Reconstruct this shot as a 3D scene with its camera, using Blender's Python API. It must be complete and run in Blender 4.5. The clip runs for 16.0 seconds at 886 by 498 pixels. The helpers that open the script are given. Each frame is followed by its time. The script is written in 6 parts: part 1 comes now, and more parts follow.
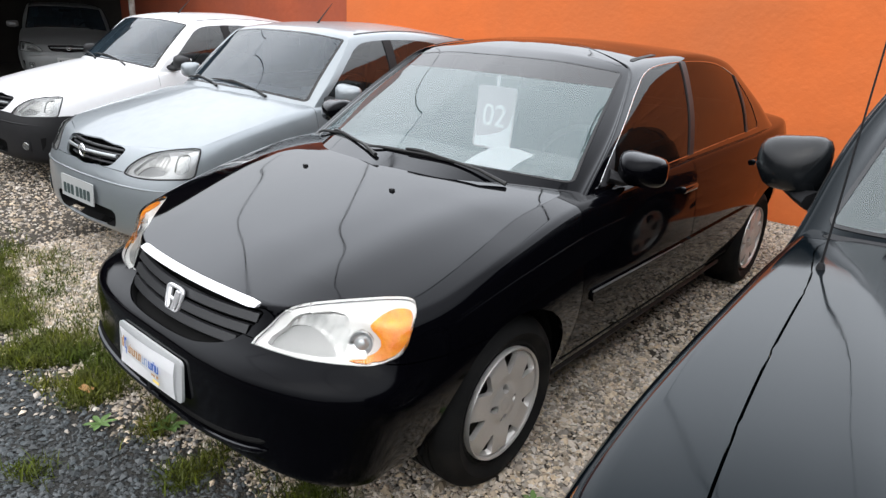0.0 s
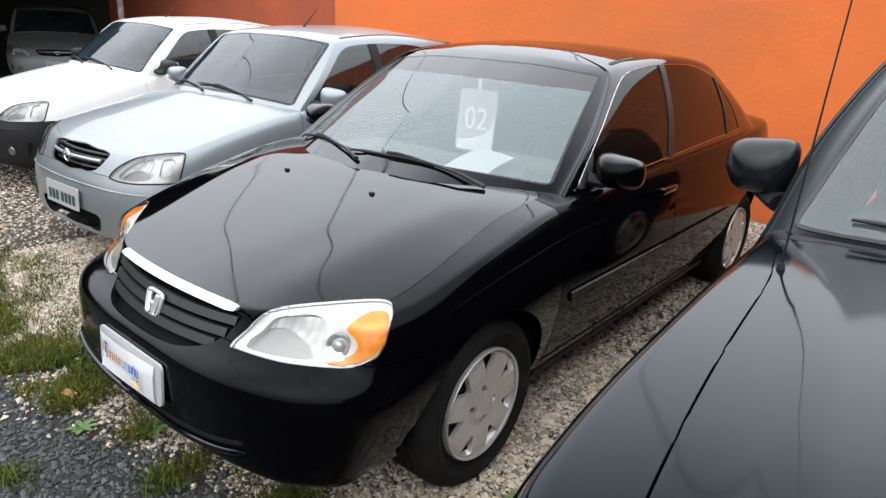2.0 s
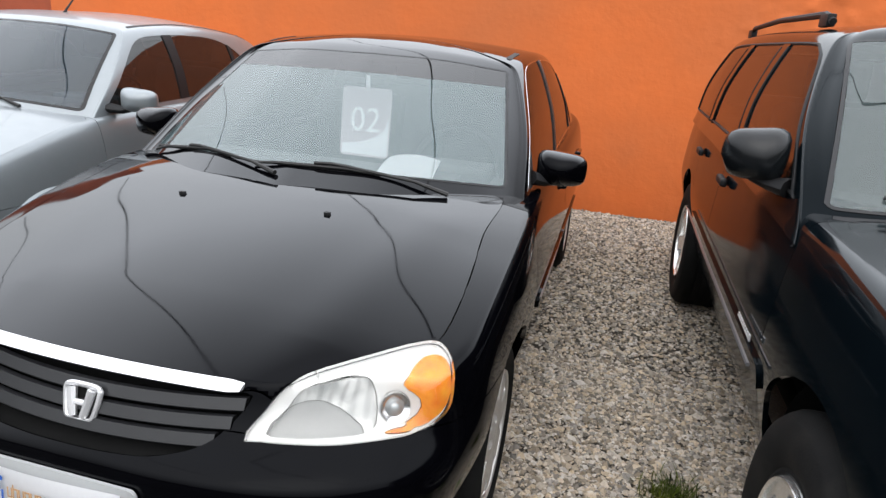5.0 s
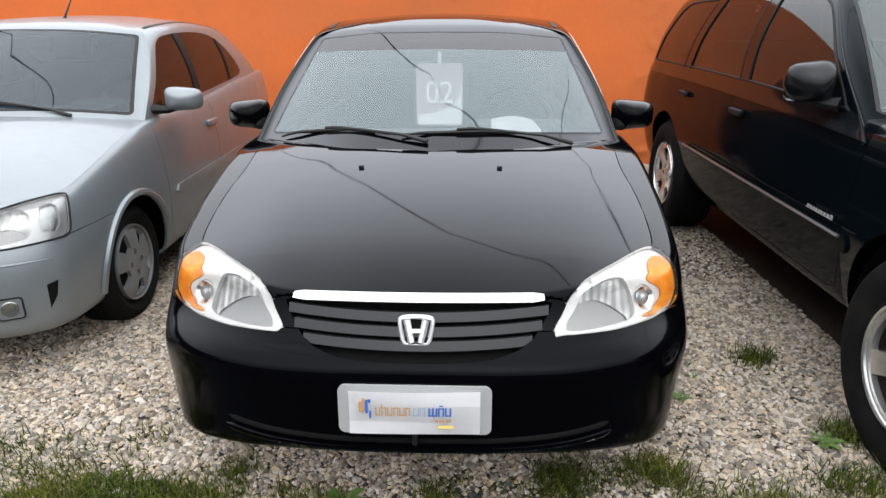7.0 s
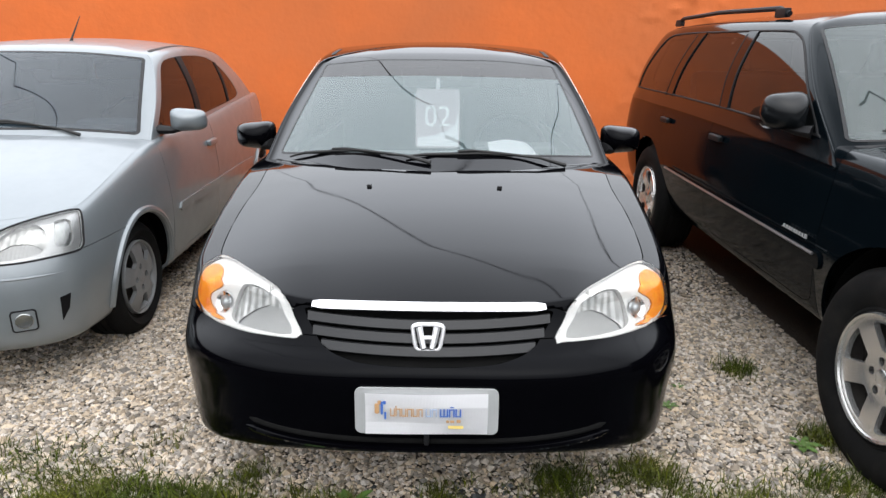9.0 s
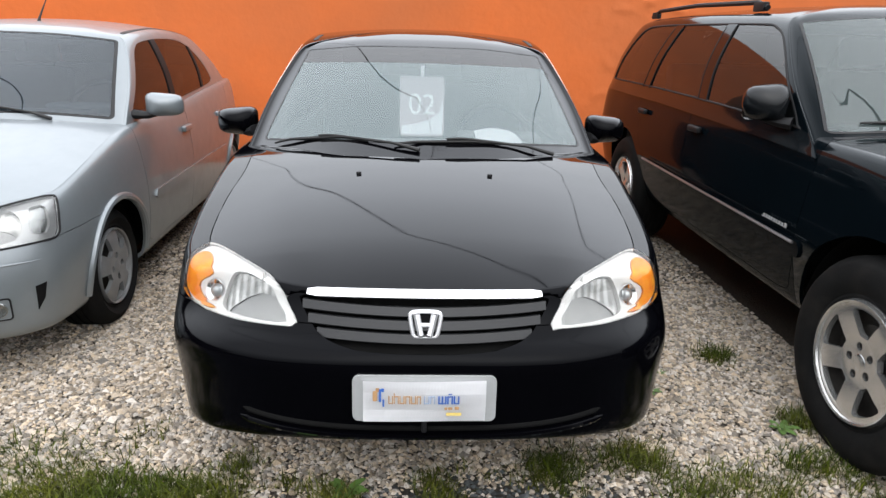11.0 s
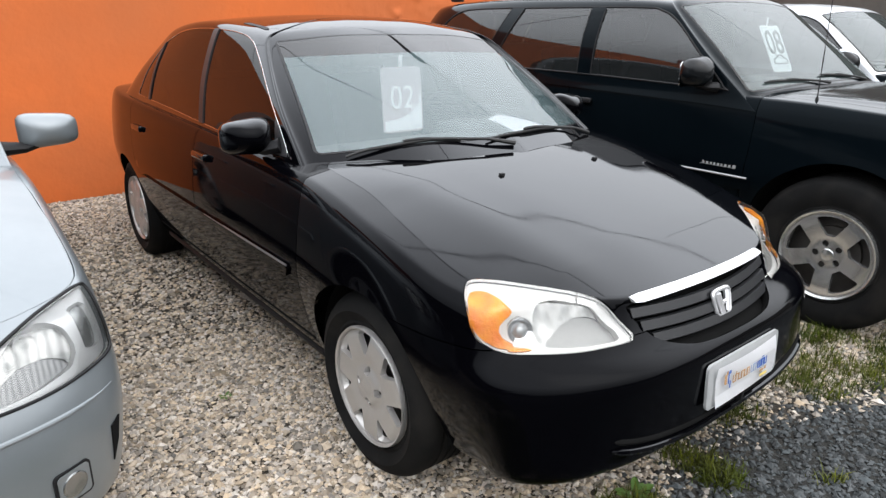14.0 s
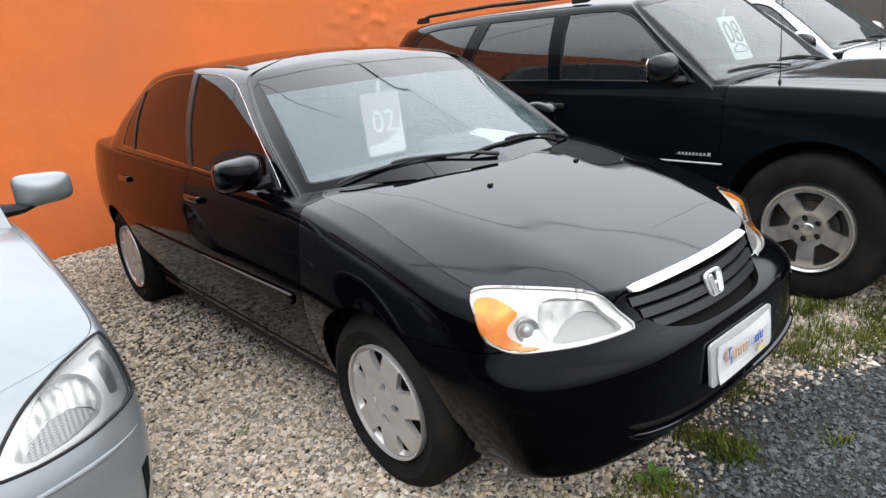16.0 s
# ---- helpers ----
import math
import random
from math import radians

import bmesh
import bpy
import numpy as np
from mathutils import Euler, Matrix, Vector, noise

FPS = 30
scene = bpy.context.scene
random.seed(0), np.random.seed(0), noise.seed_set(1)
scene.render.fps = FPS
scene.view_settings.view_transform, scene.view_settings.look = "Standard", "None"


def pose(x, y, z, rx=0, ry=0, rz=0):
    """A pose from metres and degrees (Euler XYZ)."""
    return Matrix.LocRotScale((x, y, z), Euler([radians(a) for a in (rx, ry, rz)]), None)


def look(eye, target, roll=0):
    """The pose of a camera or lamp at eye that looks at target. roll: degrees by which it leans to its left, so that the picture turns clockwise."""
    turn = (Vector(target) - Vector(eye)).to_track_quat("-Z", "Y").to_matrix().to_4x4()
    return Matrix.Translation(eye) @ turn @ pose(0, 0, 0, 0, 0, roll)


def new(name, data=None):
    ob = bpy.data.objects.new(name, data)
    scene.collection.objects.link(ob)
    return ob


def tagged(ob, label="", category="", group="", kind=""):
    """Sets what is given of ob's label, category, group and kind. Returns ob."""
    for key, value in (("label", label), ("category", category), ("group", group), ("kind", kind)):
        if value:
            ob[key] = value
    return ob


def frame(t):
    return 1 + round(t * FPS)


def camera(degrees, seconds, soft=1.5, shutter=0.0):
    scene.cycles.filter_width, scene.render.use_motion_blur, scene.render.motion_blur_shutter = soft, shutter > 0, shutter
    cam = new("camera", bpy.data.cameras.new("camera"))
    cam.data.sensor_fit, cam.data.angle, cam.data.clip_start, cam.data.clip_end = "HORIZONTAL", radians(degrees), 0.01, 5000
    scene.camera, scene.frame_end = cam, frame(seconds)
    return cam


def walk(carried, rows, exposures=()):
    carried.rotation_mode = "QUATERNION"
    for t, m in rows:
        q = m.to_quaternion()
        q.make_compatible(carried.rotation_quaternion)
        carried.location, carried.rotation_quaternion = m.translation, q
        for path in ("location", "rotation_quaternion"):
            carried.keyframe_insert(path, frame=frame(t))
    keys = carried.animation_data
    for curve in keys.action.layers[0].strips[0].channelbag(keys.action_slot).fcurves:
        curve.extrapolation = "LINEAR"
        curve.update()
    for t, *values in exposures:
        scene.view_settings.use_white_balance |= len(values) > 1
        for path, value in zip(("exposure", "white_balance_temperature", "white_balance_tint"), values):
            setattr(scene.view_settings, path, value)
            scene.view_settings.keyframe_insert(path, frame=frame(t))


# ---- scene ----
cam = camera(69.1, 16.0, soft=1.4)
PATH = [
    (0, (1.784, -0.664, 1.461), (0.576, 0.784, 0.795), 3.2),
    (0.5, (1.813, -0.659, 1.472), (0.629, 0.805, 0.797), 3.2),
    (1, (1.818, -0.65, 1.473), (0.643, 0.814, 0.782), 2.6),
    (1.5, (1.827, -0.656, 1.476), (0.634, 0.797, 0.793), 2.3),
    (2, (1.834, -0.647, 1.472), (0.639, 0.815, 0.813), 3.0),
    (2.5, (1.84, -0.647, 1.476), (0.654, 0.822, 0.816), 3.7),
    (3, (1.823, -0.658, 1.472), (0.613, 0.802, 0.835), 5.2),
    (3.5, (1.749, -0.683, 1.467), (0.552, 0.815, 0.898), 9.3),
    (3.7, (1.706, -0.68, 1.454), (0.566, 0.868, 0.904), 8.7),
    (5.8, (0.518, -0.948, 1.357), (0.375, 0.917, 0.648), 4.5),
    (6, (0.423, -1.01, 1.347), (0.312, 0.845, 0.608), 4.2),
    (6.5, (0.175, -1.239, 1.374), (0.167, 0.63, 0.66), 1.1),
    (7, (0.13, -1.314, 1.378), (0.056, 0.57, 0.71), -0.2),
    (7.5, (0.074, -1.411, 1.397), (-0.027, 0.489, 0.78), 0.0),
    (8, (0.049, -1.457, 1.389), (0.01, 0.454, 0.802), -0.2),
    (8.5, (0.057, -1.449, 1.396), (0.034, 0.459, 0.797), 0.5),
    (10.8, (-0.022, -1.462, 1.389), (0.034, 0.443, 0.782), 1.0),
    (11, (-0.035, -1.447, 1.383), (0.055, 0.45, 0.755), 1.7),
    (11.5, (-0.185, -1.268, 1.342), (0.042, 0.627, 0.743), 3.5),
    (12, (-0.494, -1.031, 1.339), (-0.161, 0.83, 0.686), 5.7),
    (12.5, (-0.8, -0.87, 1.351), (-0.012, 0.856, 0.717), 4.6),
    (13, (-1.088, -0.636, 1.31), (-0.088, 0.987, 0.707), 1.3),
    (13.5, (-1.483, -0.612, 1.317), (-0.33, 0.9, 0.696), 1.8),
    (14, (-1.718, -0.642, 1.364), (-0.536, 0.833, 0.711), 0.6),
    (14.5, (-1.772, -0.672, 1.369), (-0.567, 0.798, 0.745), -1.3),
    (15, (-1.777, -0.688, 1.362), (-0.556, 0.765, 0.733), -3.9),
    (15.5, (-1.778, -0.688, 1.369), (-0.55, 0.764, 0.751), -5.2),
    (16, (-1.793, -0.671, 1.373), (-0.566, 0.789, 0.771), -5.2),
]
walk(cam, [(t, look(eye, target, roll)) for t, eye, target, roll in PATH],
     exposures=((0, -.52), (3.5, -.40), (6, -.74), (7.2, -.62), (8.5, -.58), (13.5, -.56), (14.5, -.48), (16, -.46)))

from mathutils.bvhtree import BVHTree

# ---- sky, sun and exposure ----
SUN_ELEV, SUN_ROT = radians(55), radians(170)
SKY_LOW, SKY_HIGH = 4.2, 26.0
world = bpy.data.worlds.new("overcast")
scene.world = world
world.use_nodes = True
wn, wl = world.node_tree.nodes, world.node_tree.links
sky = wn.new("ShaderNodeTexSky")
sky.sky_type, sky.sun_disc = "NISHITA", False
sky.sun_elevation, sky.sun_rotation = SUN_ELEV, SUN_ROT
sky.dust_density, sky.air_density = 4.0, 1.0
grey = wn.new("ShaderNodeHueSaturation")
grey.inputs["Saturation"].default_value = 0.72
grey.inputs["Value"].default_value = 1.0
wl.new(sky.outputs[0], grey.inputs["Color"])
# an overcast vault is about three times as bright overhead as at the horizon
way, split, rise, vault = wn.new("ShaderNodeTexCoord"), wn.new("ShaderNodeSeparateXYZ"), wn.new("ShaderNodeMapRange"), wn.new("ShaderNodeVectorMath")
wl.new(way.outputs["Generated"], split.inputs[0])
wl.new(split.outputs["Z"], rise.inputs[0])
rise.inputs[1].default_value, rise.inputs[2].default_value = 0.0, 0.6
rise.inputs[3].default_value, rise.inputs[4].default_value = SKY_LOW, SKY_HIGH
cover = wn.new("ShaderNodeGamma")
cover.inputs[1].default_value = 0.12
wl.new(grey.outputs[0], cover.inputs[0])
vault.operation = "SCALE"
wl.new(cover.outputs[0], vault.inputs[0])
wl.new(rise.outputs[0], vault.inputs["Scale"])
cool = wn.new("ShaderNodeVectorMath")
cool.operation, cool.inputs[1].default_value = "MULTIPLY", (0.985, 1.0, 1.025)
wl.new(vault.outputs[0], cool.inputs[0])
wl.new(cool.outputs[0], wn["Background"].inputs[0])
wn["Background"].inputs[1].default_value = 0.15
sun = new("sun", bpy.data.lights.new("sun", "SUN"))
sun.data.energy, sun.data.angle, sun.data.color = 0.25, radians(40), (1.0, 0.97, 0.93)
sun.matrix_world = look((0.8, -4.0, 5.7), (0, 0, 0))
scene.view_settings.exposure = 0.0


# ---- materials ----
def material(name, color, rough=0.5, metal=0.0, coat=0.0, spec=0.5, vary=0.0, scale=8.0, bump=0.0, bump_scale=60.0,
             detail=4.0, second=None, random_by="", sat=(0.3, 0.8), rough_vary=0.0, dirt=None, dirt_scale=2.0, dirt_amount=0.0):
    """A principled material whose colour wanders at two scales, with a fine relief."""
    m = bpy.data.materials.new(name)
    m.use_nodes = True
    n, l = m.node_tree.nodes, m.node_tree.links
    b = n["Principled BSDF"]
    b.inputs["Base Color"].default_value = (*color, 1)
    b.inputs["Roughness"].default_value = rough
    b.inputs["Metallic"].default_value = metal
    b.inputs["Coat Weight"].default_value = coat
    b.inputs["Coat Roughness"].default_value = 0.03
    b.inputs["Specular IOR Level"].default_value = spec
    where = n.new("ShaderNodeTexCoord")

    def cloud(s, d=4.0):
        t = n.new("ShaderNodeTexNoise")
        t.inputs["Scale"].default_value, t.inputs["Detail"].default_value = s, d
        l.new(where.outputs["Object"], t.inputs["Vector"])
        return t.outputs["Fac"]

    def mixed(fac, a, c):
        x = n.new("ShaderNodeMix")
        x.data_type = "RGBA"
        l.new(fac, x.inputs[0])
        for i, v in ((6, a), (7, c)):
            if isinstance(v, tuple):
                x.inputs[i].default_value = (*v, 1)
            else:
                l.new(v, x.inputs[i])
        return x.outputs[2]

    def ramp(fac, lo, hi):
        r = n.new("ShaderNodeMapRange")
        r.inputs[1].default_value, r.inputs[2].default_value = lo, hi
        l.new(fac, r.inputs[0])
        return r.outputs[0]

    col = None
    if vary or second:
        dark = tuple(c * (1 - vary) for c in color)
        light = second or tuple(min(1, c * (1 + vary)) for c in color)
        col = mixed(ramp(cloud(scale, detail), 0.3, 0.7), dark, light)
        if not second:
            fine = mixed(ramp(cloud(scale * 9, 3), 0.3, 0.7), tuple(c * (1 - vary * 0.6) for c in color), tuple(min(1, c * (1 + vary * 0.6)) for c in color))
            half = n.new("ShaderNodeMix")
            half.data_type = "RGBA"
            l.new(col, half.inputs[6])
            l.new(fine, half.inputs[7])
            col = half.outputs[2]
    if random_by:
        src = n.new("ShaderNodeNewGeometry").outputs["Random Per Island"] if random_by == "island" else n.new("ShaderNodeObjectInfo").outputs["Random"]
        hsv = n.new("ShaderNodeHueSaturation")
        l.new(ramp(src, -.3, 1.3), hsv.inputs["Value"])
        r2 = n.new("ShaderNodeMath")
        r2.operation, r2.inputs[1].default_value = "MULTIPLY", 7.31
        l.new(src, r2.inputs[0])
        r3 = n.new("ShaderNodeMath")
        r3.operation = "FRACT"
        l.new(r2.outputs[0], r3.inputs[0])
        tone = n.new("ShaderNodeMapRange")
        tone.inputs[3].default_value, tone.inputs[4].default_value = sat
        l.new(r3.outputs[0], tone.inputs[0])
        l.new(tone.outputs[0], hsv.inputs["Saturation"])
        if col is None:
            hsv.inputs["Color"].default_value = (*color, 1)
        else:
            l.new(col, hsv.inputs["Color"])
        hsv2 = n.new("ShaderNodeVectorMath")
        hsv2.operation, hsv2.inputs["Scale"].default_value = "SCALE", 2.0
        l.new(hsv.outputs[0], hsv2.inputs[0])
        col = hsv2.outputs[0]
    if dirt:
        base = col if col is not None else color
        col = mixed(ramp(cloud(dirt_scale, 6), 0.5 - dirt_amount * 0.3, 0.75), base, dirt)
    if col is not None:
        l.new(col, b.inputs["Base Color"])
    if rough_vary:
        rr = n.new("ShaderNodeMapRange")
        rr.inputs[1].default_value, rr.inputs[2].default_value = 0.3, 0.7
        rr.inputs[3].default_value, rr.inputs[4].default_value = max(0, rough - rough_vary), rough + rough_vary
        l.new(cloud(scale * 3, 5), rr.inputs[0])
        l.new(rr.outputs[0], b.inputs["Roughness"])
    if bump:
        k = n.new("ShaderNodeBump")
        k.inputs["Strength"].default_value, k.inputs["Distance"].default_value = 1.0, bump
        l.new(cloud(bump_scale, 6), k.inputs["Height"])
        l.new(k.outputs[0], b.inputs["Normal"])
    return m


def gloss_by_angle(m, low, high, start=0.22, end=0.52, tint=(0.93, 0.96, 1.0)):
    """Clear lacquer: faint mirror face on, stronger towards grazing."""
    n, l = m.node_tree.nodes, m.node_tree.links
    lw, mr = n.new("ShaderNodeLayerWeight"), n.new("ShaderNodeMapRange")
    lw.inputs["Blend"].default_value = 0.5
    mr.inputs[1].default_value, mr.inputs[2].default_value, mr.inputs[3].default_value, mr.inputs[4].default_value = start, end, low, high
    l.new(lw.outputs["Facing"], mr.inputs[0])
    l.new(mr.outputs[0], n["Principled BSDF"].inputs["Specular IOR Level"])
    n["Principled BSDF"].inputs["Specular Tint"].default_value = (*tint, 1)


def glass_material(name, tint, rough=0.0, ior=1.5, haze=0.0, film=(0.55, 0.56, 0.54)):
    """A thin pane: tinted see-through with a mirror gloss that grows at grazing angles, and a diffuse film of its own
    colour.
    """
    m = bpy.data.materials.new(name)
    m.use_nodes = True
    n, l = m.node_tree.nodes, m.node_tree.links
    n.remove(n["Principled BSDF"])
    clear, gloss, mixer, fres = n.new("ShaderNodeBsdfTransparent"), n.new("ShaderNodeBsdfGlossy"), n.new("ShaderNodeMixShader"), n.new("ShaderNodeFresnel")
    clear.inputs[0].default_value = (*tint, 1)
    gloss.inputs["Roughness"].default_value = rough
    fres.inputs["IOR"].default_value = ior
    body = clear.outputs[0]
    if haze:
        veil, add = n.new("ShaderNodeBsdfDiffuse"), n.new("ShaderNodeMixShader")
        veil.inputs[0].default_value = (*film, 1)
        add.inputs[0].default_value = haze
        l.new(clear.outputs[0], add.inputs[1])
        l.new(veil.outputs[0], add.inputs[2])
        body = add.outputs[0]
    l.new(fres.outputs[0], mixer.inputs[0])
    l.new(body, mixer.inputs[1])
    l.new(gloss.outputs[0], mixer.inputs[2])
    l.new(mixer.outputs[0], n["Material Output"].inputs["Surface"])
    return m


BLACK_PAINT = material("black_paint", (0.0010, 0.0010, 0.0016), 0.05, spec=0.46, vary=0.2, scale=3, rough_vary=0.02)
SUV_PAINT = material("dark_graphite_paint", (0.002, 0.0036, 0.005), 0.08, coat=0.0, spec=0.28, vary=0.2, scale=3, rough_vary=0.02)
DOOR_PAINT = material("black_door_paint", (0.0010, 0.0010, 0.0016), 0.06, spec=0.2, vary=0.2, scale=3, rough_vary=0.02)
BUMPER_PAINT = material("black_bumper_paint", (0.0010, 0.0010, 0.0016), 0.10, spec=0.2, vary=0.2, scale=3, rough_vary=0.03)
gloss_by_angle(BLACK_PAINT, 0.075, 0.70)
gloss_by_angle(DOOR_PAINT, 0.05, 0.09)
gloss_by_angle(BUMPER_PAINT, 0.075, 0.20)
FENDER_PAINT = material("black_fender_paint", (0.0010, 0.0010, 0.0016), 0.05, spec=0.3, vary=0.2, scale=3, rough_vary=0.02)
gloss_by_angle(FENDER_PAINT, 0.075, 0.46)
SUV_SIDE = material("dark_graphite_door_paint", (0.002, 0.0036, 0.005), 0.09, spec=0.1, vary=0.2, scale=3, rough_vary=0.02)
gloss_by_angle(SUV_SIDE, 0.04, 0.07, 0.25, 0.60, (0.86, 0.95, 1.0))
gloss_by_angle(SUV_PAINT, 0.06, 0.40, 0.25, 0.60, (0.86, 0.95, 1.0))
SILVER_PAINT = material("silver_paint", (0.214, 0.237, 0.252), 0.35, metal=0.45, coat=0.6, vary=0.04, scale=4, rough_vary=0.04)
WHITE_PAINT = material("white_paint", (0.70, 0.70, 0.71), 0.3, coat=0.6, vary=0.03, scale=3)
OLD_PAINT = material("worn_silver_paint", (0.24, 0.25, 0.25), 0.45, metal=0.4, vary=0.12, scale=4)
PALE_PAINT = material("pale_silver_paint", (0.52, 0.54, 0.56), 0.32, metal=0.4, coat=0.7, vary=0.04)
CHROME = material("chrome", (0.85, 0.85, 0.86), 0.12, metal=1.0, vary=0.05, scale=20)
SATIN_CHROME = material("satin_bright_strip", (0.86, 0.86, 0.87), 0.32, metal=0.75, vary=0.04, scale=20)
WHEEL_SILVER = material("wheel_silver", (0.50, 0.485, 0.468), 0.36, metal=0.6, vary=0.05, scale=14)
WHEEL_GREY = material("dull_wheel_grey", (0.26, 0.265, 0.27), 0.45, metal=0.5, vary=0.12, scale=14)
ALLOY = material("polished_alloy", (0.72, 0.72, 0.71), 0.26, metal=0.9, vary=0.08, scale=18)
BRAKE = material("brake_dark_metal", (0.06, 0.055, 0.05), 0.6, metal=0.6, vary=0.3, scale=20)
RUBBER = material("tyre_rubber", (0.007, 0.007, 0.007), 0.8, spec=0.12, vary=0.3, scale=12, bump=0.0006, bump_scale=180, dirt=(0.016, 0.0145, 0.013), dirt_scale=6, dirt_amount=0.0)
TRIM = material("black_plastic", (0.009, 0.009, 0.010), 0.55, spec=0.25, vary=0.2, scale=25, bump=0.0002, bump_scale=400)
GLOSS_TRIM = material("gloss_black_plastic", (0.008, 0.008, 0.009), 0.25, spec=0.3, coat=0.1, vary=0.2, scale=12)
GREY_TRIM = material("dark_grey_plastic", (0.012, 0.0125, 0.014), 0.42, vary=0.2, scale=25)
SAIL_GREY = material("matt_grey_plastic", (0.030, 0.031, 0.034), 0.6, vary=0.15, scale=25)
INNER = material("shadowed_underbody", (0.006, 0.006, 0.006), 0.95, spec=0.1, vary=0.3, scale=12)
CLOTH = material("grey_upholstery", (0.10, 0.10, 0.10), 0.9, vary=0.25, scale=20)
DASH = material("dashboard_plastic", (0.075, 0.077, 0.078), 0.7, vary=0.15, scale=20)
WINDSHIELD = glass_material("windscreen_glass", (0.93, 0.97, 0.975), ior=1.75, haze=0.15, film=(0.36, 0.52, 0.54))
SUN_BAND = glass_material("windscreen_top_tint", (0.10, 0.11, 0.115), ior=1.7, haze=0.03, film=(0.30, 0.30, 0.32))
SCREEN_MID = glass_material("green_windscreen_glass", (0.62, 0.70, 0.69), ior=1.7, haze=0.09, film=(0.36, 0.50, 0.50))
SCREEN_DARK = glass_material("dim_windscreen_glass", (0.36, 0.45, 0.51), ior=1.65, haze=0.05, film=(0.28, 0.44, 0.58))
DARK_GLASS = glass_material("dark_tinted_glass", (0.05, 0.05, 0.052), ior=1.45, haze=0.005)
SMOKE_GLASS = glass_material("smoked_glass", (0.20, 0.21, 0.22), ior=1.75, haze=0.015, film=(0.42, 0.5, 0.52))
LENS = glass_material("lamp_lens", (0.97, 0.97, 0.96), ior=1.5, haze=0.025)
REFLECTOR = material("lamp_reflector", (0.34, 0.35, 0.35), 0.25, metal=0.9, vary=0.25, scale=18, bump=0.003, bump_scale=22)
LAMP_GREY = material("dim_lamp_housing", (0.40, 0.42, 0.43), 0.3, metal=0.75, vary=0.12, scale=16)
LAMP_WHITE = material("lamp_housing", (0.80, 0.80, 0.79), 0.3, metal=0.1, vary=0.05, scale=30)
PALE_HOUSING = material("chromed_lamp_housing", (0.56, 0.57, 0.58), 0.3, metal=0.4, vary=0.15, scale=16)
FLUTED = material("fluted_reflector", (0.24, 0.245, 0.25), 0.35, metal=0.8, vary=0.3, scale=22)


def flute(m, scale, depth):
    """Upright ribs in the reflector."""
    n, l = m.node_tree.nodes, m.node_tree.links
    at, wave, bump = n.new("ShaderNodeTexCoord"), n.new("ShaderNodeTexWave"), n.new("ShaderNodeBump")
    wave.inputs["Scale"].default_value, wave.inputs["Distortion"].default_value, wave.inputs["Detail"].default_value, wave.inputs["Detail Scale"].default_value = scale, 4.0, 1.0, 0.6
    l.new(at.outputs["Object"], wave.inputs["Vector"])
    bump.inputs["Distance"].default_value = depth
    l.new(wave.outputs["Fac"], bump.inputs["Height"])
    l.new(bump.outputs[0], n["Principled BSDF"].inputs["Normal"])


flute(FLUTED, 24.0, 0.0005)
PATCHY_BOWL = material("faceted_reflector", (0.26, 0.27, 0.27), 0.35, metal=0.5, second=(0.66, 0.66, 0.65), scale=26, detail=2.0, bump=0.002, bump_scale=30)
flute(PATCHY_BOWL, 13.0, 0.0012)
SATIN_BOWL = material("satin_reflector", (0.33, 0.335, 0.335), 0.45, metal=0.35, vary=0.12, scale=30)
REAR_GLASS = glass_material("rear_glass", (0.012, 0.012, 0.012), ior=1.6, haze=0.004)
AMBER = material("amber_lens", (0.95, 0.23, 0.0), 0.25, spec=0.3, coat=0.2, vary=0.01, second=(1.0, 0.43, 0.015), scale=30, bump=0.003, bump_scale=90)
PAPER = material("white_paper", (0.88, 0.88, 0.89), 0.7, vary=0.03, scale=10)
CARD = material("pale_card_print", (0.80, 0.80, 0.82), 0.6, vary=0.1, scale=9)
CARD_RED = material("faded_pink_card", (0.56, 0.50, 0.52), 0.6, vary=0.1, scale=9)
INK_WHITE = material("white_print", (0.88, 0.88, 0.89), 0.6)
INK_DARK = material("dark_print", (0.03, 0.05, 0.05), 0.6)
INK_BLUE = material("blue_print", (0.03, 0.12, 0.45), 0.6)
INK_TAN = material("faded_orange_print", (0.48, 0.28, 0.13), 0.6)
INK_PALE = material("faded_blue_print", (0.36, 0.44, 0.60), 0.6)
INK_YELLOW = material("yellow_print", (0.80, 0.62, 0.18), 0.6)
# pale grey for bars that stand in for highlights on the mouldings
HIGHLIGHT_GREY = material("moulding_highlight_grey", (0.30, 0.30, 0.31), 0.3, metal=0.8, vary=0.1, scale=10)
PLATE_GREY = material("plate_grey", (0.42, 0.43, 0.43), 0.4, metal=0.2, vary=0.06, scale=15)
WALL_PAINT = material("orange_render", (0.655, 0.147, 0.028), 0.85, vary=0.07, scale=1.2, bump=0.004, bump_scale=20, dirt=(0.50, 0.136, 0.040), dirt_scale=0.7, dirt_amount=0.3)
# darker and redder than the render of the main wall
WALL_RED = material("dark_red_orange_render", (0.36, 0.075, 0.028), 0.85, vary=0.18, scale=1.6, bump=0.005, bump_scale=16, dirt=(0.22, 0.055, 0.03), dirt_scale=1.1, dirt_amount=0.6)
CONCRETE = material("weathered_concrete", (0.09, 0.085, 0.075), 0.9, vary=0.2, scale=2, bump=0.004, bump_scale=30)
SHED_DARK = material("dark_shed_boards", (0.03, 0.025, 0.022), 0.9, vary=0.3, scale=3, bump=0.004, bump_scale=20)
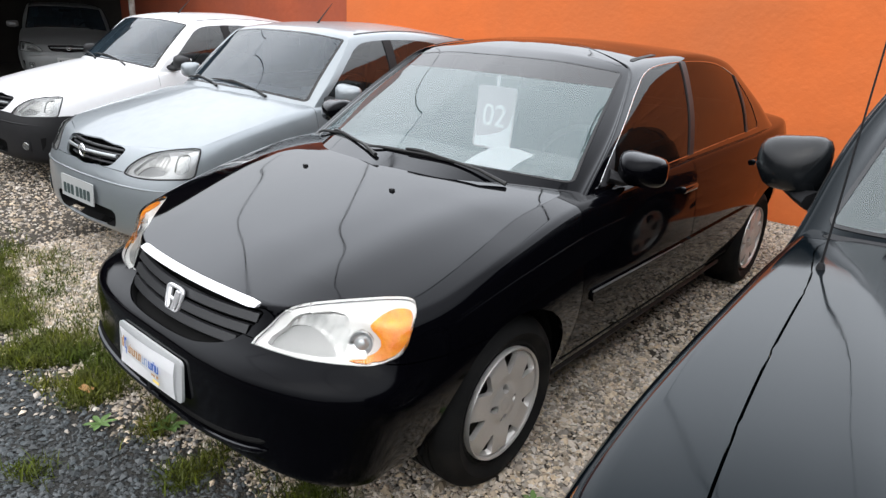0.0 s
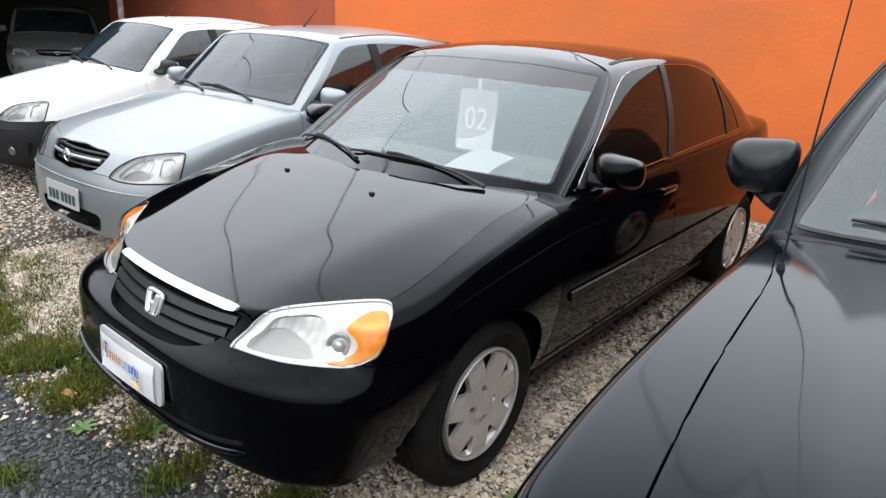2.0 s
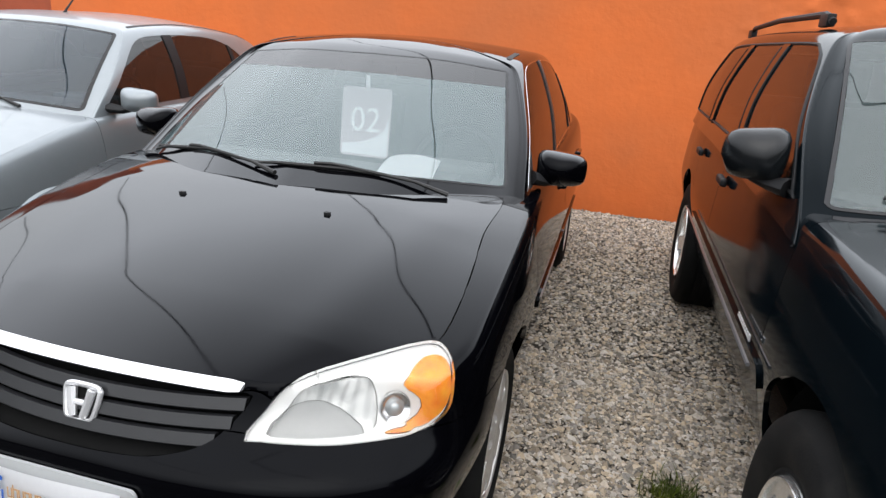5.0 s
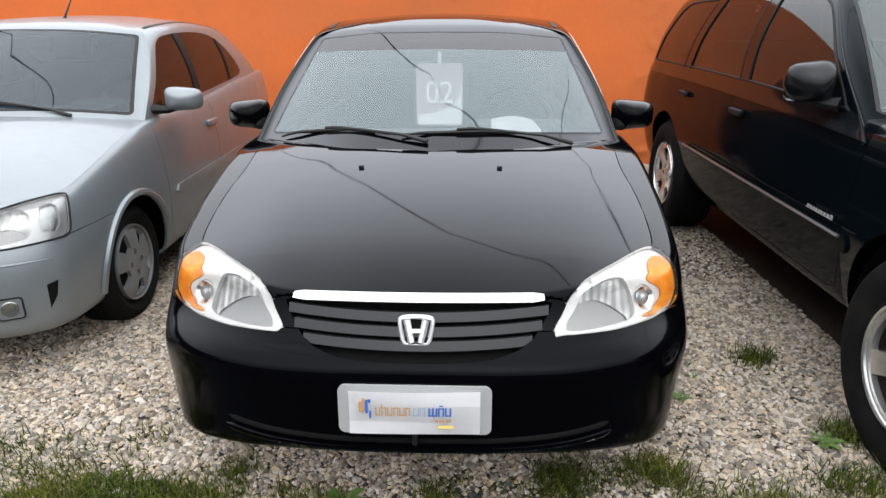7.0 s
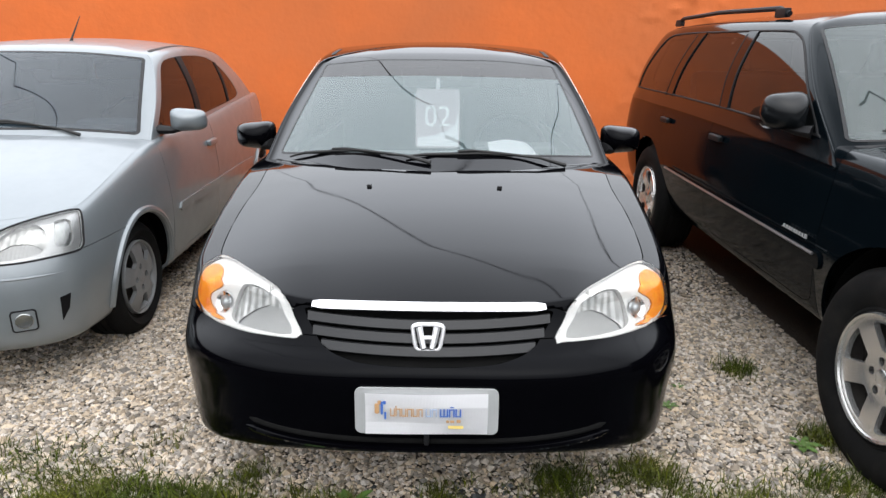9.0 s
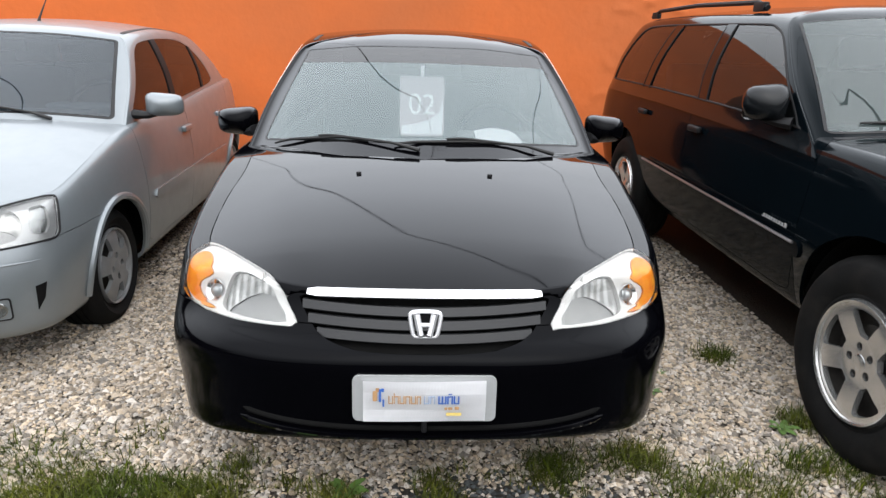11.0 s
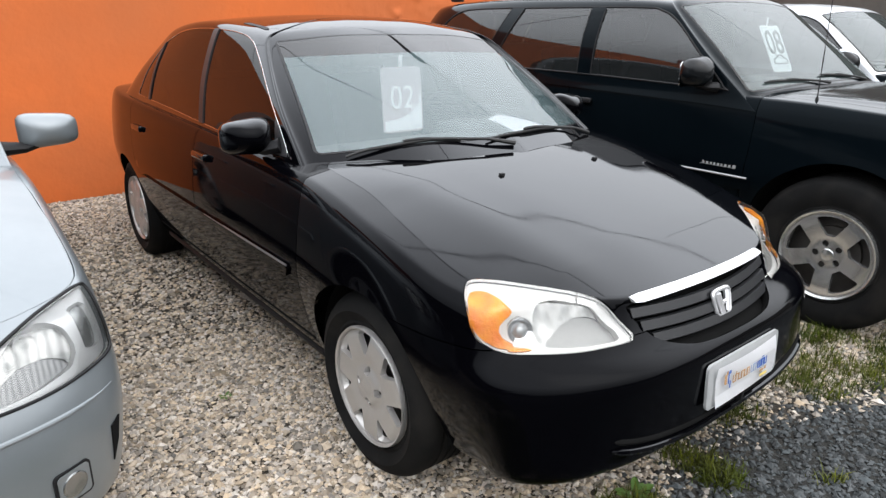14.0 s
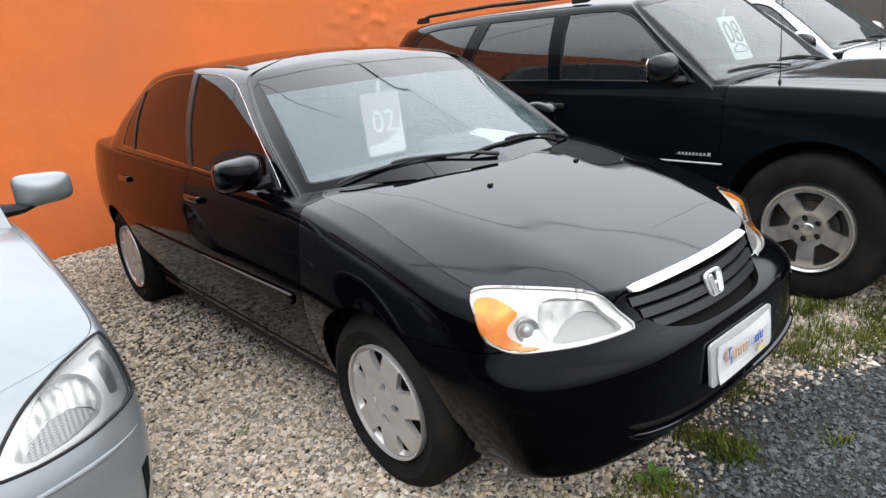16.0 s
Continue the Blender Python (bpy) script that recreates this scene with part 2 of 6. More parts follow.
POST = material("peeling_white_post", (0.62, 0.60, 0.56), 0.8, vary=0.15, scale=6, dirt=(0.25, 0.18, 0.12), dirt_scale=8, dirt_amount=0.3)
WIPER_BLACK = material("wiper_rubber", (0.006, 0.006, 0.006), 0.55, vary=0.2, scale=30)
MIRROR_BLACK = material("satin_black_plastic", (0.006, 0.007, 0.008), 0.2, spec=0.3, vary=0.2, scale=12)
CABLE = material("black_cable", (0.012, 0.012, 0.012), 0.6)
DIRT = material("gritty_earth", (0.065, 0.06, 0.052), 0.95, vary=0.3, scale=1.5, bump=0.012, bump_scale=75)


def pale_yard(m, pale=(0.040, 0.032, 0.023), dark=(0.018, 0.018, 0.016)):
    """The earth is pale grit under the parked cars and dark grit in the drive before them."""
    n, l = m.node_tree.nodes, m.node_tree.links
    at, xyz, wob, sub_, mul, add, edge, mix, grain, gr = [n.new(k) for k in ("ShaderNodeTexCoord", "ShaderNodeSeparateXYZ", "ShaderNodeTexNoise", "ShaderNodeMath", "ShaderNodeMath", "ShaderNodeMath", "ShaderNodeMapRange", "ShaderNodeMix", "ShaderNodeTexNoise", "ShaderNodeMapRange")]
    l.new(at.outputs["Object"], xyz.inputs[0])
    for t, s in ((wob, 2.2), (grain, 95.0)):
        t.inputs["Scale"].default_value, t.inputs["Detail"].default_value = s, 5.0
        l.new(at.outputs["Object"], t.inputs["Vector"])
    sub_.operation, sub_.inputs[1].default_value = "SUBTRACT", 0.5
    mul.operation, mul.inputs[1].default_value = "MULTIPLY", 0.6
    add.operation = "ADD"
    l.new(wob.outputs["Fac"], sub_.inputs[0])
    l.new(sub_.outputs[0], mul.inputs[0])
    l.new(mul.outputs[0], add.inputs[0])
    l.new(xyz.outputs["Y"], add.inputs[1])
    edge.inputs[1].default_value, edge.inputs[2].default_value = 0.02, 0.30
    l.new(add.outputs[0], edge.inputs[0])
    mix.data_type = "RGBA"
    mix.inputs[6].default_value, mix.inputs[7].default_value = (*dark, 1), (*pale, 1)
    l.new(edge.outputs[0], mix.inputs[0])
    gr.inputs[1].default_value, gr.inputs[2].default_value, gr.inputs[3].default_value, gr.inputs[4].default_value = 0.35, 0.65, 0.5, 1.4
    l.new(grain.outputs["Fac"], gr.inputs[0])
    sc = n.new("ShaderNodeVectorMath")
    sc.operation = "SCALE"
    l.new(mix.outputs[2], sc.inputs[0])
    l.new(gr.outputs[0], sc.inputs["Scale"])
    l.new(sc.outputs[0], n["Principled BSDF"].inputs["Base Color"])


pale_yard(DIRT)
STONE_LIGHT = material("pale_gravel", (0.366, 0.270, 0.160), 0.85, vary=0.2, scale=60, random_by="island")
STONE_DARK = material("grey_crushed_stone", (0.046, 0.056, 0.060), 0.85, vary=0.2, scale=70, random_by="island")
BLADE = material("grass_blades", (0.030, 0.050, 0.006), 0.85, spec=0.05, second=(0.098, 0.100, 0.016), scale=3, random_by="island", sat=(0.75, 1.1))
LEAF = material("weed_leaf", (0.08, 0.15, 0.03), 0.6, vary=0.3, scale=20)
DEAD_LEAF = material("dry_leaf", (0.32, 0.16, 0.05), 0.7, vary=0.3, scale=20)


# ---- shaping helpers ----
def part(name, bm, mat, parent=None, label="", smooth=True):
    """Links a bmesh as one mesh object under a thing or a part."""
    me = bpy.data.meshes.new(name)
    if smooth:
        for f in bm.faces:
            f.smooth = True
    bm.to_mesh(me)
    bm.free()
    me.materials.append(mat)
    if smooth:
        me.set_sharp_from_angle(angle=radians(42))
    ob = new(name, me)
    if parent is not None:
        ob.parent = parent
    if label:
        tagged(ob, label)
    return ob


def thing(name, label, category, m=None, group="", kind=""):
    ob = new(name)
    ob.empty_display_size = 0.2
    if m is not None:
        ob.matrix_world = m
    return tagged(ob, label, category, group, kind)


def spline(*pts):
    """A monotone cubic through (t, value) pairs."""
    t, v = np.array([p[0] for p in pts], float), np.array([p[1] for p in pts], float)
    h = np.diff(t)
    d = np.diff(v) / h
    m = np.r_[d[0], [0 if a * b <= 0 else 2 * a * b / (a + b) for a, b in zip(d[:-1], d[1:])], d[-1]]

    def f(x):
        x = np.clip(np.asarray(x, float), t[0], t[-1])
        i = np.clip(np.searchsorted(t, x) - 1, 0, len(h) - 1)
        s = (x - t[i]) / h[i]
        return v[i] * (2 * s**3 - 3 * s**2 + 1) + m[i] * h[i] * (s**3 - 2 * s**2 + s) + v[i + 1] * (3 * s**2 - 2 * s**3) + m[i + 1] * h[i] * (s**3 - s**2)
    return f


def catmull(pts, per=8, closed=False):
    """Points along a smooth curve through pts, per samples to a stretch."""
    p = np.array(pts, float)
    p = np.vstack([p[-1], p, p[:2]]) if closed else np.vstack([2 * p[0] - p[1], p, 2 * p[-1] - p[-2]])
    out = []
    for i in range(1, len(p) - 2):
        a, b, c, d = p[i - 1:i + 3]
        for s in np.linspace(0, 1, per, endpoint=False):
            out.append(0.5 * (2 * b + (c - a) * s + (2 * a - 5 * b + 4 * c - d) * s**2 + (3 * b - a - 3 * c + d) * s**3))
    if not closed:
        out.append(p[-2])
    return np.array(out)


def bspline(ctrl, per=4):
    """A clamped quadratic B-spline along axis 1 of an array (n, k, 3)."""
    c = np.concatenate([2 * ctrl[:, :1] - ctrl[:, 1:2], ctrl, 2 * ctrl[:, -1:] - ctrl[:, -2:-1]], 1)
    out = []
    k = c.shape[1] - 2
    for j in range(k):
        a, b, d = c[:, j], c[:, j + 1], c[:, j + 2]
        for s in np.linspace(0, 1, per, endpoint=(j == k - 1)):
            if (j == 0 and s < 0.5) or (j == k - 1 and s > 0.5):
                continue
            out.append(0.5 * (1 - s)**2 * a + (0.5 + s * (1 - s)) * b + 0.5 * s**2 * d)
    return np.stack(out, 1)


def mirrored(grid):
    """A bmesh of a grid (n, m, 3) and its mirror image across x = 0."""
    n, m, _ = grid.shape
    co = grid.reshape(-1, 3)
    both = np.vstack([co, co * (-1, 1, 1)])
    bm = bmesh.new()
    vs = [bm.verts.new(c) for c in both]
    for off, flip in ((0, False), (n * m, True)):
        for i in range(n - 1):
            for j in range(m - 1):
                q = [off + i * m + j, off + (i + 1) * m + j, off + (i + 1) * m + j + 1, off + i * m + j + 1]
                bm.faces.new([vs[k] for k in (q[::-1] if flip else q)])
    bmesh.ops.remove_doubles(bm, verts=bm.verts, dist=0.0008)
    bmesh.ops.recalc_face_normals(bm, faces=bm.faces)
    return bm


def outline_of(pts, per=6, closed=True):
    return catmull(pts, per, closed)


def inside(poly):
    """The signed distance (negative inside) of 2D points to a closed polygon."""
    a = np.asarray(poly, float)
    b = np.roll(a, -1, 0)

    def f(p):
        p = np.asarray(p, float)
        best, odd = np.full(len(p), 1e9), np.zeros(len(p), bool)
        for (ax, ay), (bx, by) in zip(a, b):
            ex, ey = bx - ax, by - ay
            s = np.clip(((p[:, 0] - ax) * ex + (p[:, 1] - ay) * ey) / (ex * ex + ey * ey + 1e-12), 0, 1)
            best = np.minimum(best, (p[:, 0] - ax - s * ex)**2 + (p[:, 1] - ay - s * ey)**2)
            cross = (ay > p[:, 1]) != (by > p[:, 1])
            with np.errstate(divide="ignore", invalid="ignore"):
                odd ^= cross & (p[:, 0] < ex * (p[:, 1] - ay) / (by - ay + 1e-15) + ax)
        d = np.sqrt(best)
        return np.where(odd, -d, d)
    return f


def cut(bm, f, mark, only=None):
    """Cuts the surface along f = 0 and gives the faces with f < 0 the mark."""
    lay = bm.verts.layers.float.get("f") or bm.verts.layers.float.new("f")
    pan = bm.faces.layers.int.get("p") or bm.faces.layers.int.new("p")
    val = f(np.array([v.co[:] for v in bm.verts]))
    val[np.abs(val) < 2e-4] = 0.0
    for v, x in zip(bm.verts, val):
        v[lay] = x
    for e in [e for e in bm.edges if e.verts[0][lay] * e.verts[1][lay] < 0]:
        a, b = e.verts[0][lay], e.verts[1][lay]
        _, nv = bmesh.utils.edge_split(e, e.verts[0], a / (a - b))
        nv[lay] = 0.0
    for face in list(bm.faces):
        vals = [v[lay] for v in face.verts]
        if min(vals) < 0 < max(vals):
            todo = [face]
            while todo:
                q = todo.pop()
                vs = list(q.verts)
                k = len(vs)
                zs = [i for i in range(k) if vs[i][lay] == 0.0]
                for i in zs:
                    j = next((j for j in zs if j > i and j - i > 1 and not (i == 0 and j == k - 1)
                              and (vs[(i + 1) % k][lay] < 0) != (vs[(j + 1) % k][lay] < 0)), None)
                    if j is not None:
                        r, _ = bmesh.utils.face_split(q, vs[i], vs[j])
                        break
    for face in bm.faces:
        if sum(v[lay] for v in face.verts) < 0 and (only is None or face[pan] in only):
            face[pan] = mark


def panel(bm, ids, gap=0.0018, lip=0.014, lift=0.0, keep=None):
    """The faces with these marks as a mesh of their own, with a narrow gap round it and its edges turned in."""
    pan = bm.faces.layers.int.get("p")
    out = bmesh.new()
    made = {}
    bm.normal_update()
    for face in bm.faces:
        if face[pan] in ids and (keep is None or keep(face.calc_center_median())):
            vs = []
            for v in face.verts:
                if v not in made:
                    made[v] = out.verts.new(v.co + v.normal * lift)
                vs.append(made[v])
            try:
                out.faces.new(vs)
            except ValueError:
                pass
    out.normal_update()
    edge_v = [v for v in out.verts if v.is_boundary]
    moves = {}
    for v in edge_v:
        c = sum((f.calc_center_median() for f in v.link_faces), Vector()) / len(v.link_faces)
        d = c - v.co
        d -= v.normal * d.dot(v.normal)
        moves[v] = d.normalized() * gap if d.length > 1e-6 else Vector()
    norms = {v: v.normal.copy() for v in edge_v}
    for v, d in moves.items():
        v.co += d
    rim = [e for e in out.edges if e.is_boundary]
    if lip and rim:
        for e in rim:
            e.smooth = False
        low = {v: out.verts.new(v.co - norms[v] * lip) for v in edge_v}
        for e in rim:
            a, b = e.verts
            face = e.link_faces[0]
            order = next((l.vert for l in face.loops if l.edge == e))
            a, b = (e.verts[0], e.verts[1]) if order == e.verts[0] else (e.verts[1], e.verts[0])
            out.faces.new((b, a, low[a], low[b]))
    return out


def box(bm, size, at, bevel=0.01, turn=None, segments=2):
    """Adds a bevelled block to bm."""
    m = Matrix.Translation(at) @ (turn or Matrix()) @ Matrix.Diagonal((*size, 1))
    geo = bmesh.ops.create_cube(bm, size=1, matrix=m)
    if bevel:
        edges = list({e for v in geo["verts"] for e in v.link_edges})
        bmesh.ops.bevel(bm, geom=edges, offset=bevel, segments=segments, affect="EDGES", profile=0.7)
    return bm


def block(size, at, bevel=0.01, turn=None, segments=2):
    return box(bmesh.new(), size, at, bevel, turn, segments)


def tube(path, r, sides=8, bm=None, flat=1.0):
    """A round bar of radius r (or a list of radii) along a path."""
    bm = bm or bmesh.new()
    p = [Vector(q) for q in path]
    rs = r if isinstance(r, (list, tuple)) else [r] * len(p)
    rings = []
    side = None
    for i, q in enumerate(p):
        d = (p[min(i + 1, len(p) - 1)] - p[max(i - 1, 0)]).normalized()
        if side is None:
            side = d.orthogonal().normalized() if abs(d.z) > 0.95 else d.cross(Vector((0, 0, 1))).normalized()
        side = (side - d * side.dot(d)).normalized()
        up = side.cross(d)
        rings.append([bm.verts.new(q + (side * math.cos(a) + up * math.sin(a) * flat) * rs[i]) for a in np.linspace(0, 2 * math.pi, sides, endpoint=False)])
    for a, b in zip(rings, rings[1:]):
        for k in range(sides):
            bm.faces.new((a[k], a[(k + 1) % sides], b[(k + 1) % sides], b[k]))
    bm.faces.new(rings[0][::-1])
    bm.faces.new(rings[-1])
    return bm


def lathe(profile, segments=40, axis="x"):
    """Turns a profile of (radius, along) round the axis."""
    bm = bmesh.new()
    rings = []
    for r, h in profile:
        ring = []
        for a in np.linspace(0, 2 * math.pi, segments, endpoint=False):
            c, s = r * math.cos(a), r * math.sin(a)
            ring.append(bm.verts.new((h, c, s) if axis == "x" else (c, s, h) if axis == "z" else (c, h, s)))
        rings.append(ring)
    for a, b in zip(rings, rings[1:]):
        for k in range(segments):
            bm.faces.new((a[k], a[(k + 1) % segments], b[(k + 1) % segments], b[k]))
    bmesh.ops.remove_doubles(bm, verts=bm.verts, dist=1e-5)
    bmesh.ops.recalc_face_normals(bm, faces=bm.faces)
    return bm


def slab(poly, thick, axes, at=0.0, bevel=0.0):
    """A flat plate of a 2D outline. axes: a function from (a, b, depth) to a point."""
    bm = bmesh.new()
    front = [bm.verts.new(axes(a, b, at)) for a, b in poly]
    back = [bm.verts.new(axes(a, b, at + thick)) for a, b in poly]
    bm.faces.new(front)
    bm.faces.new(back[::-1])
    for i in range(len(front)):
        j = (i + 1) % len(front)
        bm.faces.new((front[j], front[i], back[i], back[j]))
    bmesh.ops.recalc_face_normals(bm, faces=bm.faces)
    if bevel:
        bmesh.ops.bevel(bm, geom=list(bm.edges), offset=bevel, segments=2, affect="EDGES")
    return bm


def rounded(w, h, r, n=5):
    """The outline of a rectangle w x h with round corners."""
    out = []
    for cx, cy, a0 in ((w / 2 - r, h / 2 - r, 0), (-w / 2 + r, h / 2 - r, 90), (-w / 2 + r, -h / 2 + r, 180), (w / 2 - r, -h / 2 + r, 270)):
        out += [(cx + r * math.cos(radians(a0 + k * 90 / n)), cy + r * math.sin(radians(a0 + k * 90 / n))) for k in range(n + 1)]
    return out


def lettering(text, size, depth=0.001):
    """A mesh of text in the built-in font, lying in its xy plane, centred."""
    cu = bpy.data.curves.new("lettering", "FONT")
    cu.body, cu.size, cu.extrude, cu.align_x, cu.align_y = text, size, depth, "CENTER", "CENTER"
    ob = bpy.data.objects.new("lettering", cu)
    scene.collection.objects.link(ob)
    me = bpy.data.meshes.new_from_object(ob.evaluated_get(bpy.context.evaluated_depsgraph_get()))
    bpy.data.objects.remove(ob)
    bm = bmesh.new()
    bm.from_mesh(me)
    bpy.data.meshes.remove(me)
    return bm


# ---- cars: shells ----
def hull(P):
    """The lower shell of a car: bumpers, flanks, bonnet and deck in one smooth skin."""
    o = catmull(P["outline"], P.get("fine", 8))
    t = np.gradient(o, axis=0)
    t /= np.linalg.norm(t, axis=1)[:, None] + 1e-12
    n = np.stack([t[:, 1], -t[:, 0]], 1)
    n[0], n[-1] = (0, -1), (0, 1)
    wf, wr, ws = np.where(n[:, 1] < 0, n[:, 1]**2, 0), np.where(n[:, 1] > 0, n[:, 1]**2, 0), n[:, 0]**2
    blend = lambda f, s, r: wf * f + ws * s + wr * r

    def height(x, y):
        k = np.clip(np.abs(x) / P["wtop"], 0, 1)**P.get("crown", 2.4)
        z = P["ze"](y) + (P["zc"](y) - P["ze"](y)) * (1 - k)
        if "ridge" in P:
            x0, y0, x1, y1 = P["ridge"]
            s = np.clip((y - y0) / (y1 - y0), -.2, 1.2)
            off = (np.abs(x) - x0 - (x1 - x0) * s) / P.get("ridge_wide", .10)
            z = z + P.get("ridge_high", .005) * np.exp(-off**2) * np.clip((1.1 - s) * 4, 0, 1) * np.clip((s + .02) * 5, 0, 1)
        return z
    P["height"] = height
    last = P["levels"][-1]
    e = o - n * (blend(*last[3:]) + 4 * wf * ws * P.get("corner", [0])[-1])[:, None]
    e[0, 0] = e[-1, 0] = 0
    he, zb = height(e[:, 0], e[:, 1]), blend(*P["zbot"])
    cols = []
    nook = 4 * wf * ws
    for row, tuck in zip(P["levels"], P.get("corner", [0] * 12)):
        q = o - n * (blend(*row[3:]) + nook * tuck)[:, None]
        cols.append(np.c_[q, zb + blend(*row[:3]) * (he - zb)])
    s = np.c_[np.zeros(len(o)), np.clip(e[:, 1], *P["spine"])]
    for f in (0.05, 0.12, 0.2, 0.28, 0.36, 0.44, 0.55, 0.7, 0.85, 1.0):
        q = e + (s - e) * f
        cols.append(np.c_[q, height(q[:, 0], q[:, 1])])
    g = bspline(np.stack(cols, 1), 4)
    g[0, :, 0] = g[-1, :, 0] = 0
    g[:, -1, 0] = 0
    return mirrored(g)


def cabin(P):
    """The upper shell: pillars, glass and roof in one skin."""
    a, b = catmull(P["base"], 9), catmull(P["roof"], 9)
    out = b - a
    mid = (a + b) / 2
    bulge = np.c_[np.sign(mid[:, 0]) * P.get("bulge", 0.02), np.where(mid[:, 1] < P["roofmid"], -1, 1) * P.get("bulge", 0.02), np.zeros(len(a))]
    bulge[:, 0] *= np.clip(mid[:, 0] / 0.5, 0, 1)
    bulge[:, 1] *= 1 - np.clip(mid[:, 0] / 0.6, 0, 1)**3
    s = np.c_[np.zeros(len(b)), np.clip(b[:, 1], *P["roofspine"]), np.zeros(len(b))]
    s[:, 2] = P["roofc"](s[:, 1])
    cols = [a - out * 0.12, a, a + out * 0.3 + bulge * 0.8, mid + bulge, a + out * 0.75 + bulge * 0.7, a + out * 0.94 + bulge * 0.2]
    for f in (0.03, 0.12, 0.3, 0.55, 0.8, 1.0):
        q = b + (s - b) * f
        q[:, 2] = b[:, 2] + (s[:, 2] - b[:, 2]) * (1 - (1 - f)**2.2)
        cols.append(q)
    g = bspline(np.stack(cols, 1), 4)
    g[0, :, 0] = g[-1, :, 0] = 0
    g[:, -1, 0] = 0
    return mirrored(g)


def even_shading(ob, height, step=.004, reach=.004):
    """Shades a panel by the slope of the surface it was cut from, where it lies on it."""
    me = ob.data
    co = np.array([v.co[:] for v in me.vertices])
    rough = np.array([v.vector[:] for v in me.vertex_normals])
    x, y = co[:, 0], co[:, 1]
    dx, dy = (height(x + step, y) - height(x - step, y)) / (2 * step), (height(x, y + step) - height(x, y - step)) / (2 * step)
    true = np.stack([-dx, -dy, np.ones(len(x))], 1)
    true /= np.linalg.norm(true, axis=1)[:, None]
    w = np.clip(1 - np.abs(co[:, 2] - height(x, y)) / reach, 0, 1)[:, None]
    mix = true * w + rough * (1 - w)
    mix /= np.linalg.norm(mix, axis=1)[:, None]
    me.normals_split_custom_set_from_vertices([tuple(v) for v in mix])


def facing(normal, up=(0, 0, 1)):
    """Two axes of the plane that is seen along -normal; the x of a point counts without its sign."""
    d = Vector(normal).normalized()
    r = Vector(up).cross(d).normalized()
    u = d.cross(r)
    r, u = np.array(r), np.array(u)

    def flat(p):
        p = np.asarray(p, float) * (1, 1, 1)
        p[:, 0] = np.abs(p[:, 0])
        return np.c_[p @ r, p @ u]
    return flat


def yz(p):
    return p[:, 1:3]


def abs_xz(p):
    return np.c_[np.abs(p[:, 0]), p[:, 2]]


def abs_xy(p):
    return np.c_[np.abs(p[:, 0]), p[:, 1]]


def both(*fs):
    return lambda p: np.max([f(p) for f in fs], 0)


def largest(bm):
    """Keeps the largest connected piece of a mesh."""
    seen, best = set(), []
    for v in bm.verts:
        if v in seen:
            continue
        todo, piece = [v], []
        seen.add(v)
        while todo:
            a = todo.pop()
            piece.append(a)
            for e in a.link_edges:
                b = e.other_vert(a)
                if b not in seen:
                    seen.add(b)
                    todo.append(b)
        if len(piece) > len(best):
            best = piece
    keep = set(best)
    bmesh.ops.delete(bm, geom=[v for v in bm.verts if v not in keep], context="VERTS")
    return bm


